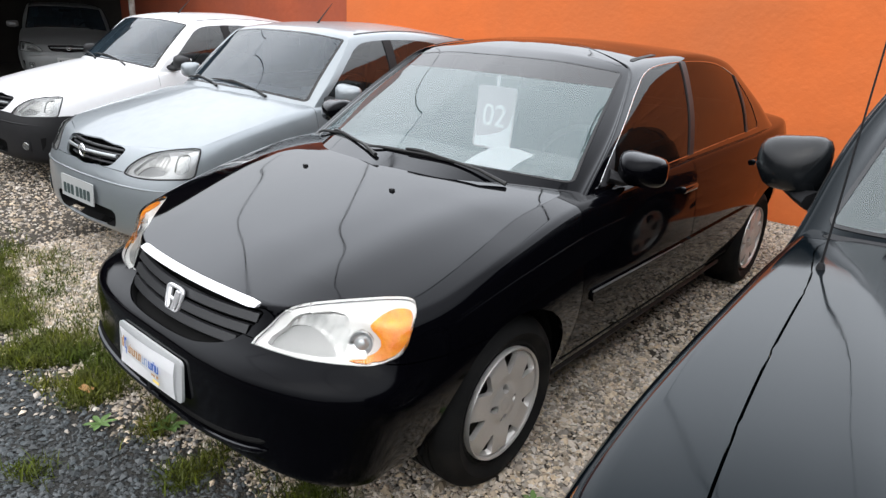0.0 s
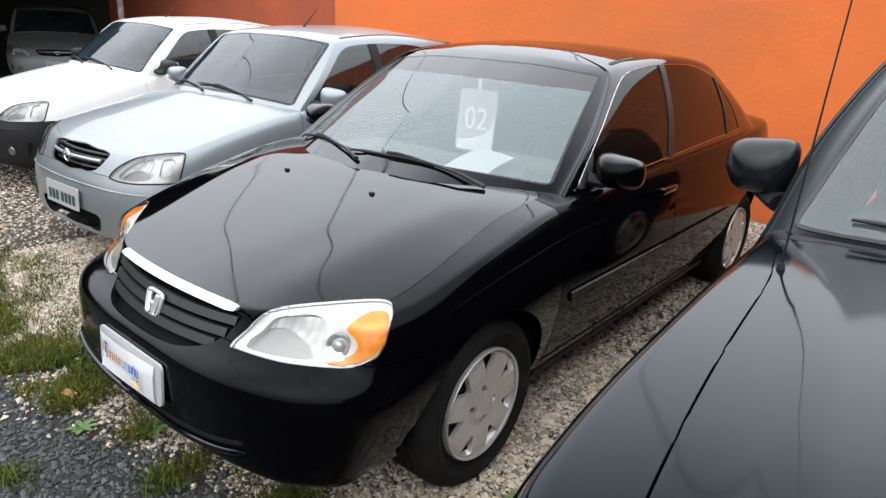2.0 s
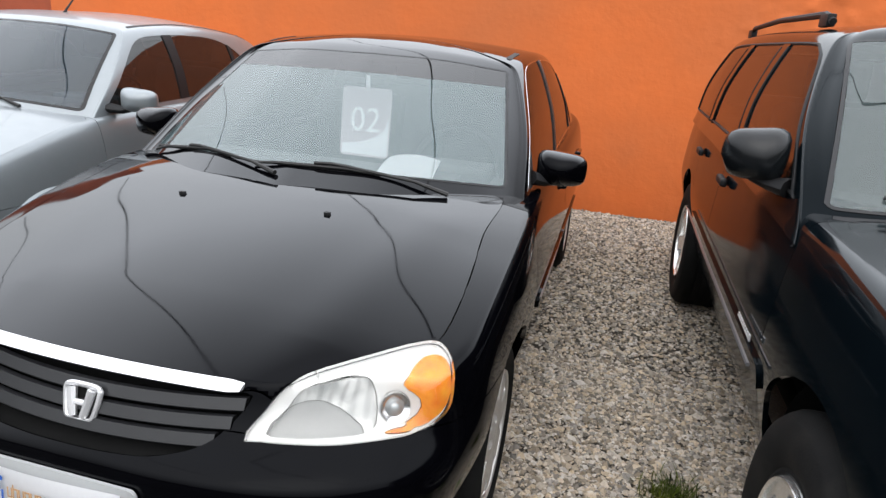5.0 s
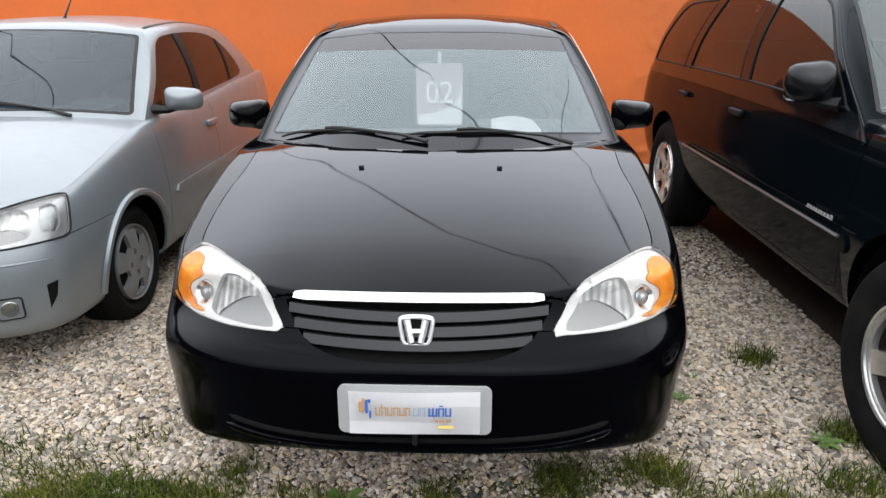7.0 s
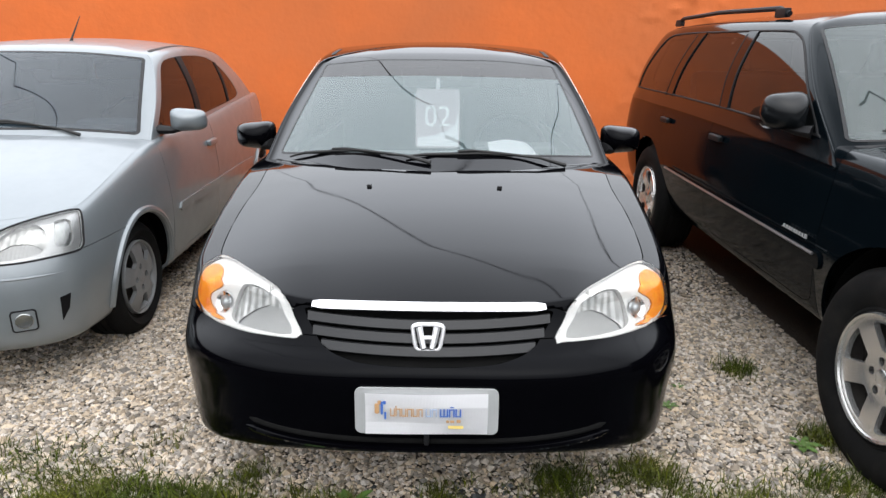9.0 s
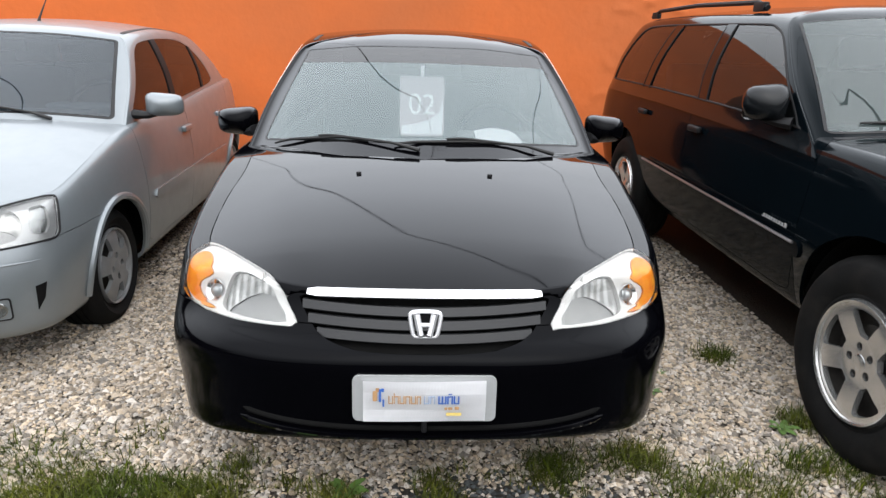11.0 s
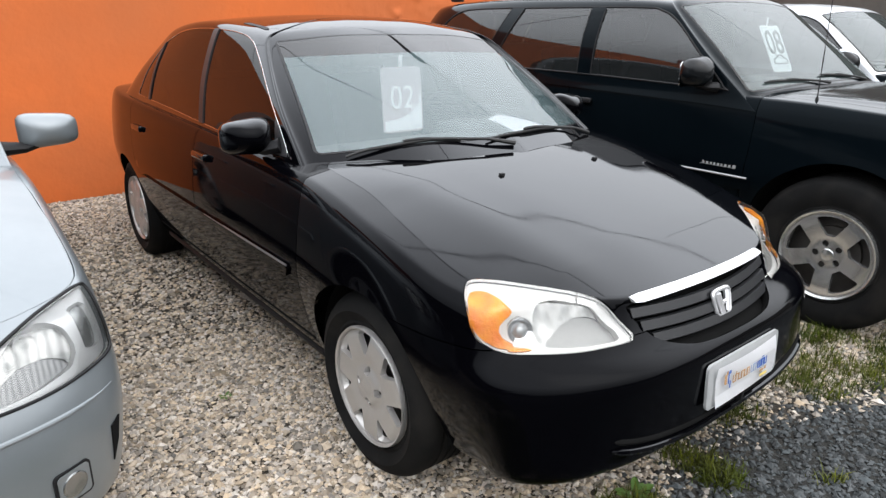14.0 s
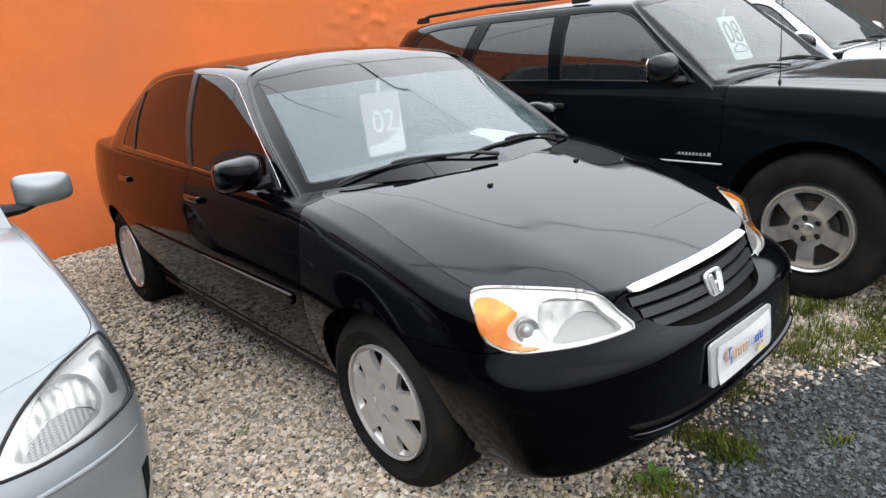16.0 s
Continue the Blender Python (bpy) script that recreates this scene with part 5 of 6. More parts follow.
# ---- silver hatchback and white hatchback ----
HATCH = dict(
    paint=SILVER_PAINT, side_mat=SMOKE_GLASS, screen_mat=SCREEN_DARK, length=3.8, half=.82,
    outline=[(0, .02), (.25, .03), (.46, .055), (.64, .115), (.75, .22), (.79, .38), (.805, .65), (.815, 1.2), (.82, 2.0), (.82, 2.8), (.805, 3.2), (.75, 3.6), (.6, 3.76), (.3, 3.81), (0, 3.82)],
    zbot=(.2, .19, .27),
    levels=[(0, 0, 0, .07, .10, .08), (.05, .04, .05, .02, .05, .03), (.16, .14, .2, .0, .03, .01), (.4, .36, .5, 0, .008, 0), (.58, .55, .7, .006, 0, .01), (.72, .7, .85, .03, .006, .03), (.9, .88, .95, .085, .02, .06), (1, 1, 1, .13, .045, .1)],
    zc=spline((.1, .68), (.2, .72), (.45, .82), (.8, .915), (1.05, .965), (1.3, .98), (3.0, .98), (3.82, .95)),
    ze=spline((.1, .64), (.4, .74), (.8, .835), (1.1, .89), (2, .93), (2.8, .98), (3.5, 1.0), (3.82, .94)),
    wtop=.78, spine=(.6, 3.3), hubs=(.80, 3.29), hubz=.275, arch=.325, tyre=.286, tyre_w=.18, rim=.185,
    cabin_hole=[(-.3, 1.12), (.35, 1.12), (.62, 1.26), (.67, 1.7), (.68, 2.6), (.6, 3.3), (0, 3.5), (-.3, 3.4)], hole_z=.8,
    lamp_dir=(.5, -.85, .4), lamp=[(.43, .075, .595), (.455, .10, .64), (.52, .165, .690), (.60, .235, .718), (.68, .295, .735), (.735, .335, .742), (.757, .342, .73), (.775, .305, .66), (.780, .272, .603), (.75, .225, .588), (.64, .135, .580), (.54, .09, .580), (.46, .072, .586)],
    lamp_label="clear headlight unit with chrome reflector", lamp_back=PALE_HOUSING, bowl_mat=PATCHY_BOWL, low_bowl_mat=FLUTED, lamp_seal=True, flare=.018,
    lamp_cells=[(17, inside([(.07, .16), (.16, .34), (.30, .60), (.45, .80), (.60, .84), (.67, .60), (.68, .30), (.60, .14), (.40, .09), (.2, .10)])),
                (15, inside([(.74, .24), (.87, .20), (.93, .40), (.92, .76), (.86, .86), (.76, .84)])),
                (19, inside([(.10, .05), (.22, .30), (.36, .42), (.50, .40), (.60, .28), (.66, .05)]))],
    grille=[(-.1, .70), (.2, .70), (.315, .692), (.325, .67), (.27, .60), (.12, .585), (-.1, .582)],
    bonnet=[(-.2, .155), (.2, .16), (.34, .18), (.44, .215), (.60, .275), (.715, .36), (.742, .5), (.742, .8), (.735, 1.0), (.71, 1.15), (.4, 1.04), (.1, 1.0), (-.2, 1.0)], bonnet_z=.66,
    cowl=[(-.2, .99), (.1, .99), (.4, 1.035), (.64, 1.125), (.67, 1.2), (.6, 1.3), (0, 1.25), (-.2, 1.2)],
    bumper_z=.585, intake=[(-.1, .36), (.3, .36), (.36, .34), (.34, .27), (.28, .255), (-.1, .25)],
    door_front=[(1.16, .9), (1.17, .6), (1.19, .4), (1.22, .27), (1.5, .262), (1.9, .262), (1.97, .28), (2.0, .5), (2.0, .9), (1.98, 1.15), (1.6, 1.15), (1.2, 1.1)],
    door_rear=[(2.01, .9), (2.01, .6), (1.98, .3), (2.05, .265), (2.7, .265), (2.85, .32), (2.93, .5), (3.02, .66), (3.07, .85), (3.05, 1.1), (2.6, 1.15), (2.1, 1.15)],
    strip=(.50, .545, 1.25, 2.9), fire=1.05,
    base=[(0, .98, .96), (.33, 1.01, .955), (.59, 1.09, .93), (.697, 1.155, .91), (.728, 1.17, .905), (.740, 1.195, .905), (.746, 1.4, .91), (.750, 1.9, .93), (.752, 2.5, .955), (.745, 3.0, .985), (.70, 3.4, 1.0), (.5, 3.62, 1.0), (0, 3.68, 1.0)],
    roof=[(0, 1.54, 1.365), (.28, 1.55, 1.36), (.51, 1.572, 1.342), (.603, 1.592, 1.330), (.622, 1.585, 1.322), (.634, 1.60, 1.324), (.640, 1.76, 1.345), (.643, 2.1, 1.366), (.640, 2.5, 1.353), (.62, 2.85, 1.322), (.56, 3.1, 1.28), (.38, 3.2, 1.28), (0, 3.23, 1.29)],
    roofmid=2.3, roofspine=(1.95, 3.0), roofc=spline((1.8, 1.405), (2.3, 1.42), (3.1, 1.35)), bulge=.025,
    screen=(.04, .05, .006), frit=.016,
    rear_glass=[(-.2, 1.06), (.5, 1.06), (.58, 1.07), (.5, 1.22), (.43, 1.25), (-.2, 1.26)],
    side_glass=[(1.275, .945), (1.39, 1.06), (1.51, 1.18), (1.615, 1.268), (1.74, 1.303), (2.05, 1.318), (2.4, 1.302), (2.63, 1.24), (2.80, 1.12), (2.88, 1.03), (2.83, 1.01), (2.5, .985), (1.9, .955), (1.32, .932)],
    ditch=(.585, 1.66, 3.0), trim_w=0, pillars=[(1.90, 1.98, .1), (2.58, 2.62, .1)], pillar_mat=TRIM,
    dash_y=1.15, dash_z=.93, seat_z=.48, mirror_y=1.58, mirror_z=1.27,
)


def hatchback(name, label, m, P, face):
    car = thing(name, label, "car", m, group="parked cars")
    shell(car, P)
    for hy in P["hubs"]:
        for sx in (1, -1):
            wheel(car, (sx * .745, hy, P["hubz"]), P, STAR)
    interior(car, P)
    for ob, sx in zip(P["lamps"], (1, -1)):
        toward = Vector((sx * .35, -.92, .15)).normalized()
        lamp_dish(ob, P["lamp_point"](.46, .56, sx) - toward * .034, .026, toward, .02, CHROME, "bulb_shade", False)
    gr = thing_part("grille", car, block((.62, .02, .15), (0, .24, .64), .006), INNER)
    for z, y, hw in ((.678, .125, .30), (.652, .113, .29), (.626, .102, .27), (.602, .092, .25)):
        part("grille_slat", tube([(x, y + .05 * (x / .33)**2, z) for x in np.linspace(-hw, hw, 11)], .008, 6), face, gr)
    part("grille_bar", tube([(x, .080 + .05 * (x / .33)**2, .648) for x in np.linspace(-.29, .29, 11)], .010, 8), LAMP_GREY, gr)
    em = part("emblem", tube([(.034 * math.cos(a), .060, .648 + .034 * math.sin(a)) for a in np.linspace(0, 2 * math.pi, 25)], .0055, 8), CHROME, gr, "chrome ring emblem")
    part("emblem_bar", block((.06, .008, .012), (0, .060, .648), .003), CHROME, em)
    part("intake_liner", block((.80, .04, .15), (0, .15, .305), .01), INNER, car)
    tp = pose(0, .012, .42, -3)
    pl = part("number_plate", slab(rounded(.40, .13, .008), .006, lambda a, b, d: tp @ Vector((a, d - .01, b))), PLATE_GREY, car)
    for k in range(7):
        part("plate_bar", slab(rounded(.034, .06, .005, 2), .001, lambda a, b, d: tp @ Vector((-.145 + k * .047 + (.01 if k > 2 else -.006) + a, d - .0125, b - .012))), INK_DARK, pl)
    for sx in (1, -1):
        def on_bumper(x, z):
            at, nor, _, _ = P["skins"][1].ray_cast(Vector((sx * x, -1, z)), Vector((0, 1, 0)))
            return Matrix.Translation(at) @ nor.to_track_quat("Z", "Y").to_matrix().to_4x4()
        m = on_bumper(.60, .345)
        fog = part("fog_lamp", slab(rounded(.092, .090, .014), .012, lambda a, b, d: m @ Vector((a, b, d - .009))), TRIM, car)
        part("fog_bezel", slab(rounded(.080, .078, .010), .012, lambda a, b, d: m @ Vector((a, b, d - .007))), P.get("bumper_mat", P["paint"]), fog)
        lens = lathe([(0, .006), (.020, .0065), (.029, .008), (.032, .006), (.033, .0)], 22, "z")
        bmesh.ops.transform(lens, matrix=m, verts=lens.verts)
        part("fog_lens", lens, REFLECTOR, fog)
        m = on_bumper(.715, .36)
        part("bumper_vent", slab([(-sx * .012, .055), (sx * .030, .062), (sx * .018, .0), (-sx * .012, -.045)], .012, lambda a, b, d: m @ Vector((a, b, d - .0095))), INNER, car)
        crease = []
        for x in np.linspace(0, .735, 26):
            at, nor, _, _ = P["skins"][1].ray_cast(Vector((sx * x, -1, .515)), Vector((0, 1, 0)))
            if at is not None:
                crease.append(at + nor * .001)
        part("bumper_crease", tube(crease, [.006] * (len(crease) - 4) + [.005, .004, .002, .001], 8), P.get("bumper_mat", P["paint"]), car)
        mirror_housing(car, (sx * .885, 1.33, .995), (.098, .07, .06), sx, P.get("mirror_mat", P["paint"]), (sx * .725, 1.30, .945))
        for y in (1.93, 2.75):
            part("door_handle", block((.03, .15, .035), (sx * .815, y, .79), .012, segments=3), P["paint"], car)
    wiper(car, P, (.45, 1.03), (-.14, 1.035))
    wiper(car, P, (-.02, .985), (-.58, 1.12))
    an = part("antenna", tube([(.10, 1.76, 1.38), (.10, 1.79, 1.42), (.10, 1.92, 1.545)], [.014, .006, .002], 8), TRIM, car)
    return car


hatchback("silver_hatchback_car", "pale silver five-door hatchback car parked on gravel", pose(-2.206, .739, 0, 0, 0, 2.5), HATCH, GREY_TRIM)
WHITE = dict(HATCH, paint=WHITE_PAINT, bumper_mat=TRIM, bumper_label="unpainted black plastic bumper", mirror_mat=TRIM, lamps=[], doors=[])
hatchback("white_hatchback_car", "white hatchback car with black front bumper", pose(-4.65, .95, 0, 0, 0, 1.5), WHITE, TRIM)


# ---- dark sport utility car ----
SUV = dict(
    sill=.44, paint=SUV_PAINT, side_mat=SMOKE_GLASS, length=4.55, half=.86,
    outline=[(0, .02), (.25, .025), (.5, .045), (.68, .09), (.79, .2), (.825, .4), (.84, .8), (.85, 1.4), (.855, 2.3), (.855, 3.2), (.85, 3.8), (.82, 4.3), (.7, 4.5), (.4, 4.54), (0, 4.55)],
    zbot=(.3, .33, .35),
    levels=[(0, 0, 0, .07, .16, .08), (.04, .04, .05, .02, .10, .03), (.14, .12, .2, .0, .065, .01), (.35, .34, .5, 0, .026, 0), (.52, .48, .7, .02, .0, .01), (.72, .62, .85, .05, .004, .02), (.93, .9, .95, .07, .022, .04), (1, 1, 1, .10, .052, .06)],
    zc=spline((.05, .98), (.2, 1.01), (.5, 1.045), (.9, 1.07), (1.3, 1.09), (2.5, 1.09), (4.55, 1.08)),
    ze=spline((.05, .94), (.3, .978), (.8, 1.026), (1.1, 1.042), (1.3, 1.046), (2, 1.062), (3.2, 1.08), (4.55, 1.06)),
    fine=14, ridge=(.462, .12, .627, 1.1), ridge_wide=.045, ridge_high=.0085, wtop=.82, crown=3.0, spine=(.5, 4.1), hubs=(.83, 3.548), hubz=.365, arch=.43, tyre=.368, tyre_w=.23, rim=.215,
    cabin_hole=[(-.3, 1.42), (.35, 1.42), (.66, 1.5), (.72, 1.9), (.73, 3.0), (.72, 4.2), (0, 4.35), (-.3, 4.3)], hole_z=.85,
    lamp_dir=(.3, -.95, .1), lamp=[(.42, .06, .72), (.42, .06, .9), (.55, .07, .93), (.72, .12, .93), (.8, .2, .91), (.815, .22, .8), (.8, .2, .72), (.7, .1, .70), (.52, .06, .70)],
    lamp_label="rectangular headlight unit", lamp_cells=[(17, lambda q: np.max([np.abs(q[:, 0] - .4) - .3, np.abs(q[:, 1] - .5) - .35], 0))],
    grille=[(-.1, .9), (.2, .9), (.37, .895), (.38, .8), (.37, .68), (.2, .675), (-.1, .675)],
    bonnet=[(-.2, .10), (.2, .10), (.5, .12), (.6, .16), (.632, .3), (.669, .6), (.697, .95), (.721, 1.27), (.4, 1.20), (.1, 1.18), (-.2, 1.18)], bonnet_z=.94,
    cowl=[(-.2, 1.17), (.1, 1.175), (.4, 1.195), (.71, 1.265), (.74, 1.34), (.6, 1.45), (0, 1.43), (-.2, 1.40)],
    bumper_z=.62,
    door_front=[(1.27, 1.0), (1.275, .7), (1.32, .5), (1.38, .42), (1.7, .415), (2.3, .415), (2.43, .43), (2.46, .6), (2.465, 1.0), (2.45, 1.25), (1.8, 1.25), (1.32, 1.2)],
    door_rear=[(2.475, 1.0), (2.47, .7), (2.44, .44), (2.54, .418), (2.9, .418), (3.02, .44), (3.1, .62), (3.25, .8), (3.32, 1.0), (3.3, 1.25), (2.9, 1.25), (2.52, 1.2)],
    strip=(.60, .665, 1.235, 3.05), strip_mat=SUV_SIDE, side_paint=SUV_SIDE, fire=1.3,
    base=[(0, 1.23, 1.075), (.36, 1.245, 1.07), (.67, 1.285, 1.05), (.770, 1.332, 1.04), (.800, 1.347, 1.04), (.812, 1.37, 1.042), (.817, 1.65, 1.055), (.820, 2.3, 1.07), (.822, 3.0, 1.08), (.822, 3.7, 1.08), (.795, 4.2, 1.08), (.62, 4.38, 1.08), (0, 4.44, 1.08)],
    roof=[(0, 1.86, 1.55), (.3, 1.87, 1.545), (.58, 1.89, 1.525), (.656, 1.915, 1.508), (.676, 1.912, 1.502), (.687, 1.93, 1.502), (.692, 2.15, 1.52), (.697, 2.7, 1.535), (.702, 3.2, 1.54), (.702, 3.65, 1.53), (.668, 3.97, 1.51), (.52, 4.12, 1.51), (0, 4.18, 1.52)],
    roofmid=2.8, roofspine=(2.3, 3.8), roofc=spline((2.0, 1.58), (2.8, 1.60), (3.9, 1.58)), bulge=.034,
    screen=(.05, .06, .006), frit=.012,
    rear_glass=[(-.2, 1.14), (.5, 1.14), (.62, 1.15), (.58, 1.4), (.5, 1.46), (-.2, 1.47)],
    side_glass=[(1.465, 1.090), (1.62, 1.235), (1.815, 1.40), (1.94, 1.462), (2.10, 1.48), (2.8, 1.488), (3.4, 1.488), (3.66, 1.47), (3.8, 1.4), (3.95, 1.25), (4.04, 1.13), (3.98, 1.11), (3.2, 1.11), (2.3, 1.1), (1.52, 1.080)],
    seals=(1.10, 1.47), trim_w=.012, trim_mat=TRIM, pillars=[(2.32, 2.425, .0), (3.27, 3.39, .57)], pillar_mat=SUV_PAINT,
    dash_y=1.45, dash_z=1.04, seat_z=.62, mirror_y=1.86, mirror_z=1.44, screen_mat=SCREEN_MID,
)


def sport_utility(name, label, m, P, wheels=FIVE, badge=True):
    car = thing(name, label, "car", m, group="parked cars")
    shell(car, P)
    for hy in P["hubs"]:
        for sx in (1, -1):
            wheel(car, (sx * .815, hy, P["hubz"]), P, wheels)
    interior(car, P)
    gr = thing_part("grille", car, block((.76, .02, .24), (0, .13, .79), .006), INNER)
    part("grille_bar", block((.76, .03, .035), (0, .085, .79), .01), P["paint"], gr)
    for sx in (1, -1):
        mirror_housing(car, (sx * .895, 1.575, 1.148), (.088, .085, .085), sx, MIRROR_BLACK if badge else P["paint"], (sx * .81, 1.50, 1.085), .28)
        # roof rail on feet
        rail = part("roof_rail", tube([(sx * .618, 2.24, 1.562), (sx * .62, 2.34, 1.590), (sx * .625, 3.1, 1.606), (sx * .625, 3.75, 1.596), (sx * .617, 3.92, 1.56)], .013, 8), TRIM, car)
        for y in (2.31, 3.84):
            part("rail_foot", block((.032, .11, .045), (sx * .62, y, 1.568), .01), TRIM, rail)
        for y in (2.34, 3.2):
            part("door_handle", block((.026, .14, .032), (sx * .855, y, .95), .012, segments=3), TRIM, car)
        # the moulding's highlight, added as a thin pale bar
        part("strip_highlight", tube([(sx * .872, 1.24, .664), (sx * .88, 2.2, .668), (sx * .878, 3.03, .668)], .006, 6), HIGHLIGHT_GREY, car, "grey bar standing for the highlight on the side moulding")
        if badge:
            x = 1.315
            bd = part("door_badge", block((.003, .19, .002), (sx * .8655, 1.405, .702), .0005), SATIN_CHROME, car, "small raised silver lettering, too small to read")
            for k, wd in enumerate((.022, .018, .018, .016, .018, .016, .018, .018, .018)):
                part("badge_bar", block((.004, wd - .006, .012 if k else .018), (sx * .8655, x, .709), .0015), SATIN_CHROME, bd)
                x += wd + .003
    wiper(car, P, (.42, 1.27), (-.14, 1.295))
    wiper(car, P, (-.12, 1.245), (-.64, 1.345))
    ab = part("antenna", tube([(-.700, 1.052, 1.03), (-.700, 1.052, 1.08), (-.688, 1.085, 1.83)], [.008, .0024, .0012], 6), TRIM, car)
    part("antenna_base", lathe([(0, .014), (.005, .012), (.008, .004), (.009, -.02)], 14, "z"), TRIM, ab).location = (-.700, 1.052, 1.056)
    return car


sport_utility("dark_utility_car", "dark graphite sport utility car with alloy wheels and roof rails", pose(2.285, -.376, 0, 0, 0, -.6), SUV)
PALE = dict(SUV, paint=PALE_PAINT, lamps=[], doors=[], pillar_mat=TRIM)
sport_utility("pale_silver_utility_car", "pale silver utility car with dark windows", pose(4.75, -.1, 0), PALE, FIVE, False)
hanging_sign("price_card", "white price card with the dark number 08 behind a windscreen", (2.30, 1.245, 1.262), (-28, 0, 0), .23, .29, "08", PAPER, INK_DARK, CARD, .72, True)


# ---- setting: wall, shed, ground ----
def plain(name, bm, mat, label="", category=""):
    ob = part(name, bm, mat, None, label, False)
    return tagged(ob, label, category, "", "structure")


WALL_Y = 5.2
wb = bmesh.new()
nx, nz = 480, 96
xs, zs = np.linspace(-4.95, 9.5, nx), np.linspace(-.1, 2.6, nz)
grid = []
for x in xs:
    grid.append([wb.verts.new((x, WALL_Y + .010 * noise.noise((x * .9, 1.3, z * .9)) + .004 * noise.noise((x * 5, 7.7, z * 5)) - .05 * max(0, noise.noise((x * 11, 2.1, z * 11)) - .1) * math.exp(-((x - 2.2 - .1 * z) / .45)**2), z)) for z in zs])
for a, b in zip(grid, grid[1:]):
    for k in range(nz - 1):
        wb.faces.new((a[k], b[k], b[k + 1], a[k + 1]))
for f in wb.faces:
    f.smooth = True
box(wb, (14.45, .17, 2.7), (2.275, WALL_Y + .12, 1.25), 0)
plain("wall_north", wb, WALL_PAINT, "orange painted rendered wall", "wall")
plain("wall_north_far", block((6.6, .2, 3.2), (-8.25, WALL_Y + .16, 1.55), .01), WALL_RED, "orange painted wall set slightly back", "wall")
plain("wall_east", block((.2, 20, 3.0), (9.6, -4.8, 1.4), .02), CONCRETE, "plain boundary wall", "wall")
plain("wall_south", block((26, .2, 2.4), (-3.4, -14.9, 1.1), .02), CONCRETE, "plain boundary wall", "wall")
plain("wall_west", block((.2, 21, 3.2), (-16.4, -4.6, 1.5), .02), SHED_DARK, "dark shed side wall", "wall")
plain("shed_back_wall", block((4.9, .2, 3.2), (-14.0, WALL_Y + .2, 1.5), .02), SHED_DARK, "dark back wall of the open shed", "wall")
# unseen roof, drawn well forward to keep light off the worn car
plain("shed_roof", block((8.0, 10.4, .12), (-12.6, .2, 2.75), .02), SHED_DARK, "dark roof out of view, added to shade the open shed", "roof")
plain("post", lathe([(.05, 0), (.05, 2.7)], 12, "z"), POST, "peeling white post beside the wall", "post").location = (-10.3, 4.9, 0)


# ---- worn silver car in the shed ----
OLD = dict(HATCH, paint=OLD_PAINT, lamps=[], doors=[])
hatchback("worn_silver_car", "worn silver car standing in the dark shed", pose(-11.2, 4.1, 0, 0, 0, 69), OLD, GREY_TRIM)

# ---- overhead cables ----
for line in (((-5.5, 13), (-2.7, 7.6), (-1.5, 5.8), (0, 3.9), (1.5, 2.6), (5, -.3), (9, -3.4)),
             ((-10, 9.4), (-7.5, 6.3), (-5.5, 3.8), (-4.8, 2.9), (-3.2, 1.6), (0, -.8), (6, -5)),
             ((-16, 9.6), (-10, 4.2), (-8.2, 2.6), (-6.5, 1.2), (-2, -2.5), (3, -7)),
             ((3.2, 12), (3.7, 5.6), (4.1, 4.3), (4.8, 3.5), (5.9, 2.7), (9, .5))):
    pts = [(x, y, 6.0 + .12 * math.sin(x * 1.3 + y)) for x, y in catmull(line, 6)]
    tagged(part("overhead_cable", tube(pts, .017, 6), CABLE), "thin black overhead cable strung across the yard", "cable", "overhead cables")

# ---- ground ----
gb = bmesh.new()
bmesh.ops.create_grid(gb, x_segments=60, y_segments=60, size=1)
bmesh.ops.scale(gb, vec=(400, 400, 1), verts=gb.verts)
plain("ground", gb, DIRT, "gravel yard ground with pale and dark stones", "ground")


EDGE = spline((-4, -.3), (-2.2, -.2), (-1.12, -.04), (-.74, .05), (-.44, .13), (-.16, .25), (.1, .29), (.3, .27), (.5, .22), (.94, .09), (1.3, .02), (2.5, -.1), (4, -.1))


def border(x):
    """Where the pale gravel ends and the dark crushed stone begins."""
    return EDGE(x) + .03 * np.sin(x * 4.3) + .02 * np.sin(x * 11)


def solid_mesh(name, co, faces, mat, label, category):
    """One object from arrays of corners and triangles."""
    me = bpy.data.meshes.new(name)
    me.vertices.add(len(co))
    me.vertices.foreach_set("co", co.astype(np.float32).ravel())
    me.loops.add(faces.size)
    me.loops.foreach_set("vertex_index", faces.astype(np.int32).ravel())
    me.polygons.add(len(faces))
    me.polygons.foreach_set("loop_start", np.arange(0, faces.size, faces.shape[1], dtype=np.int32))
    me.update(calc_edges=True)
    me.shade_flat()
    me.materials.append(mat)
    return tagged(new(name, me), label, category, "", "stuff")


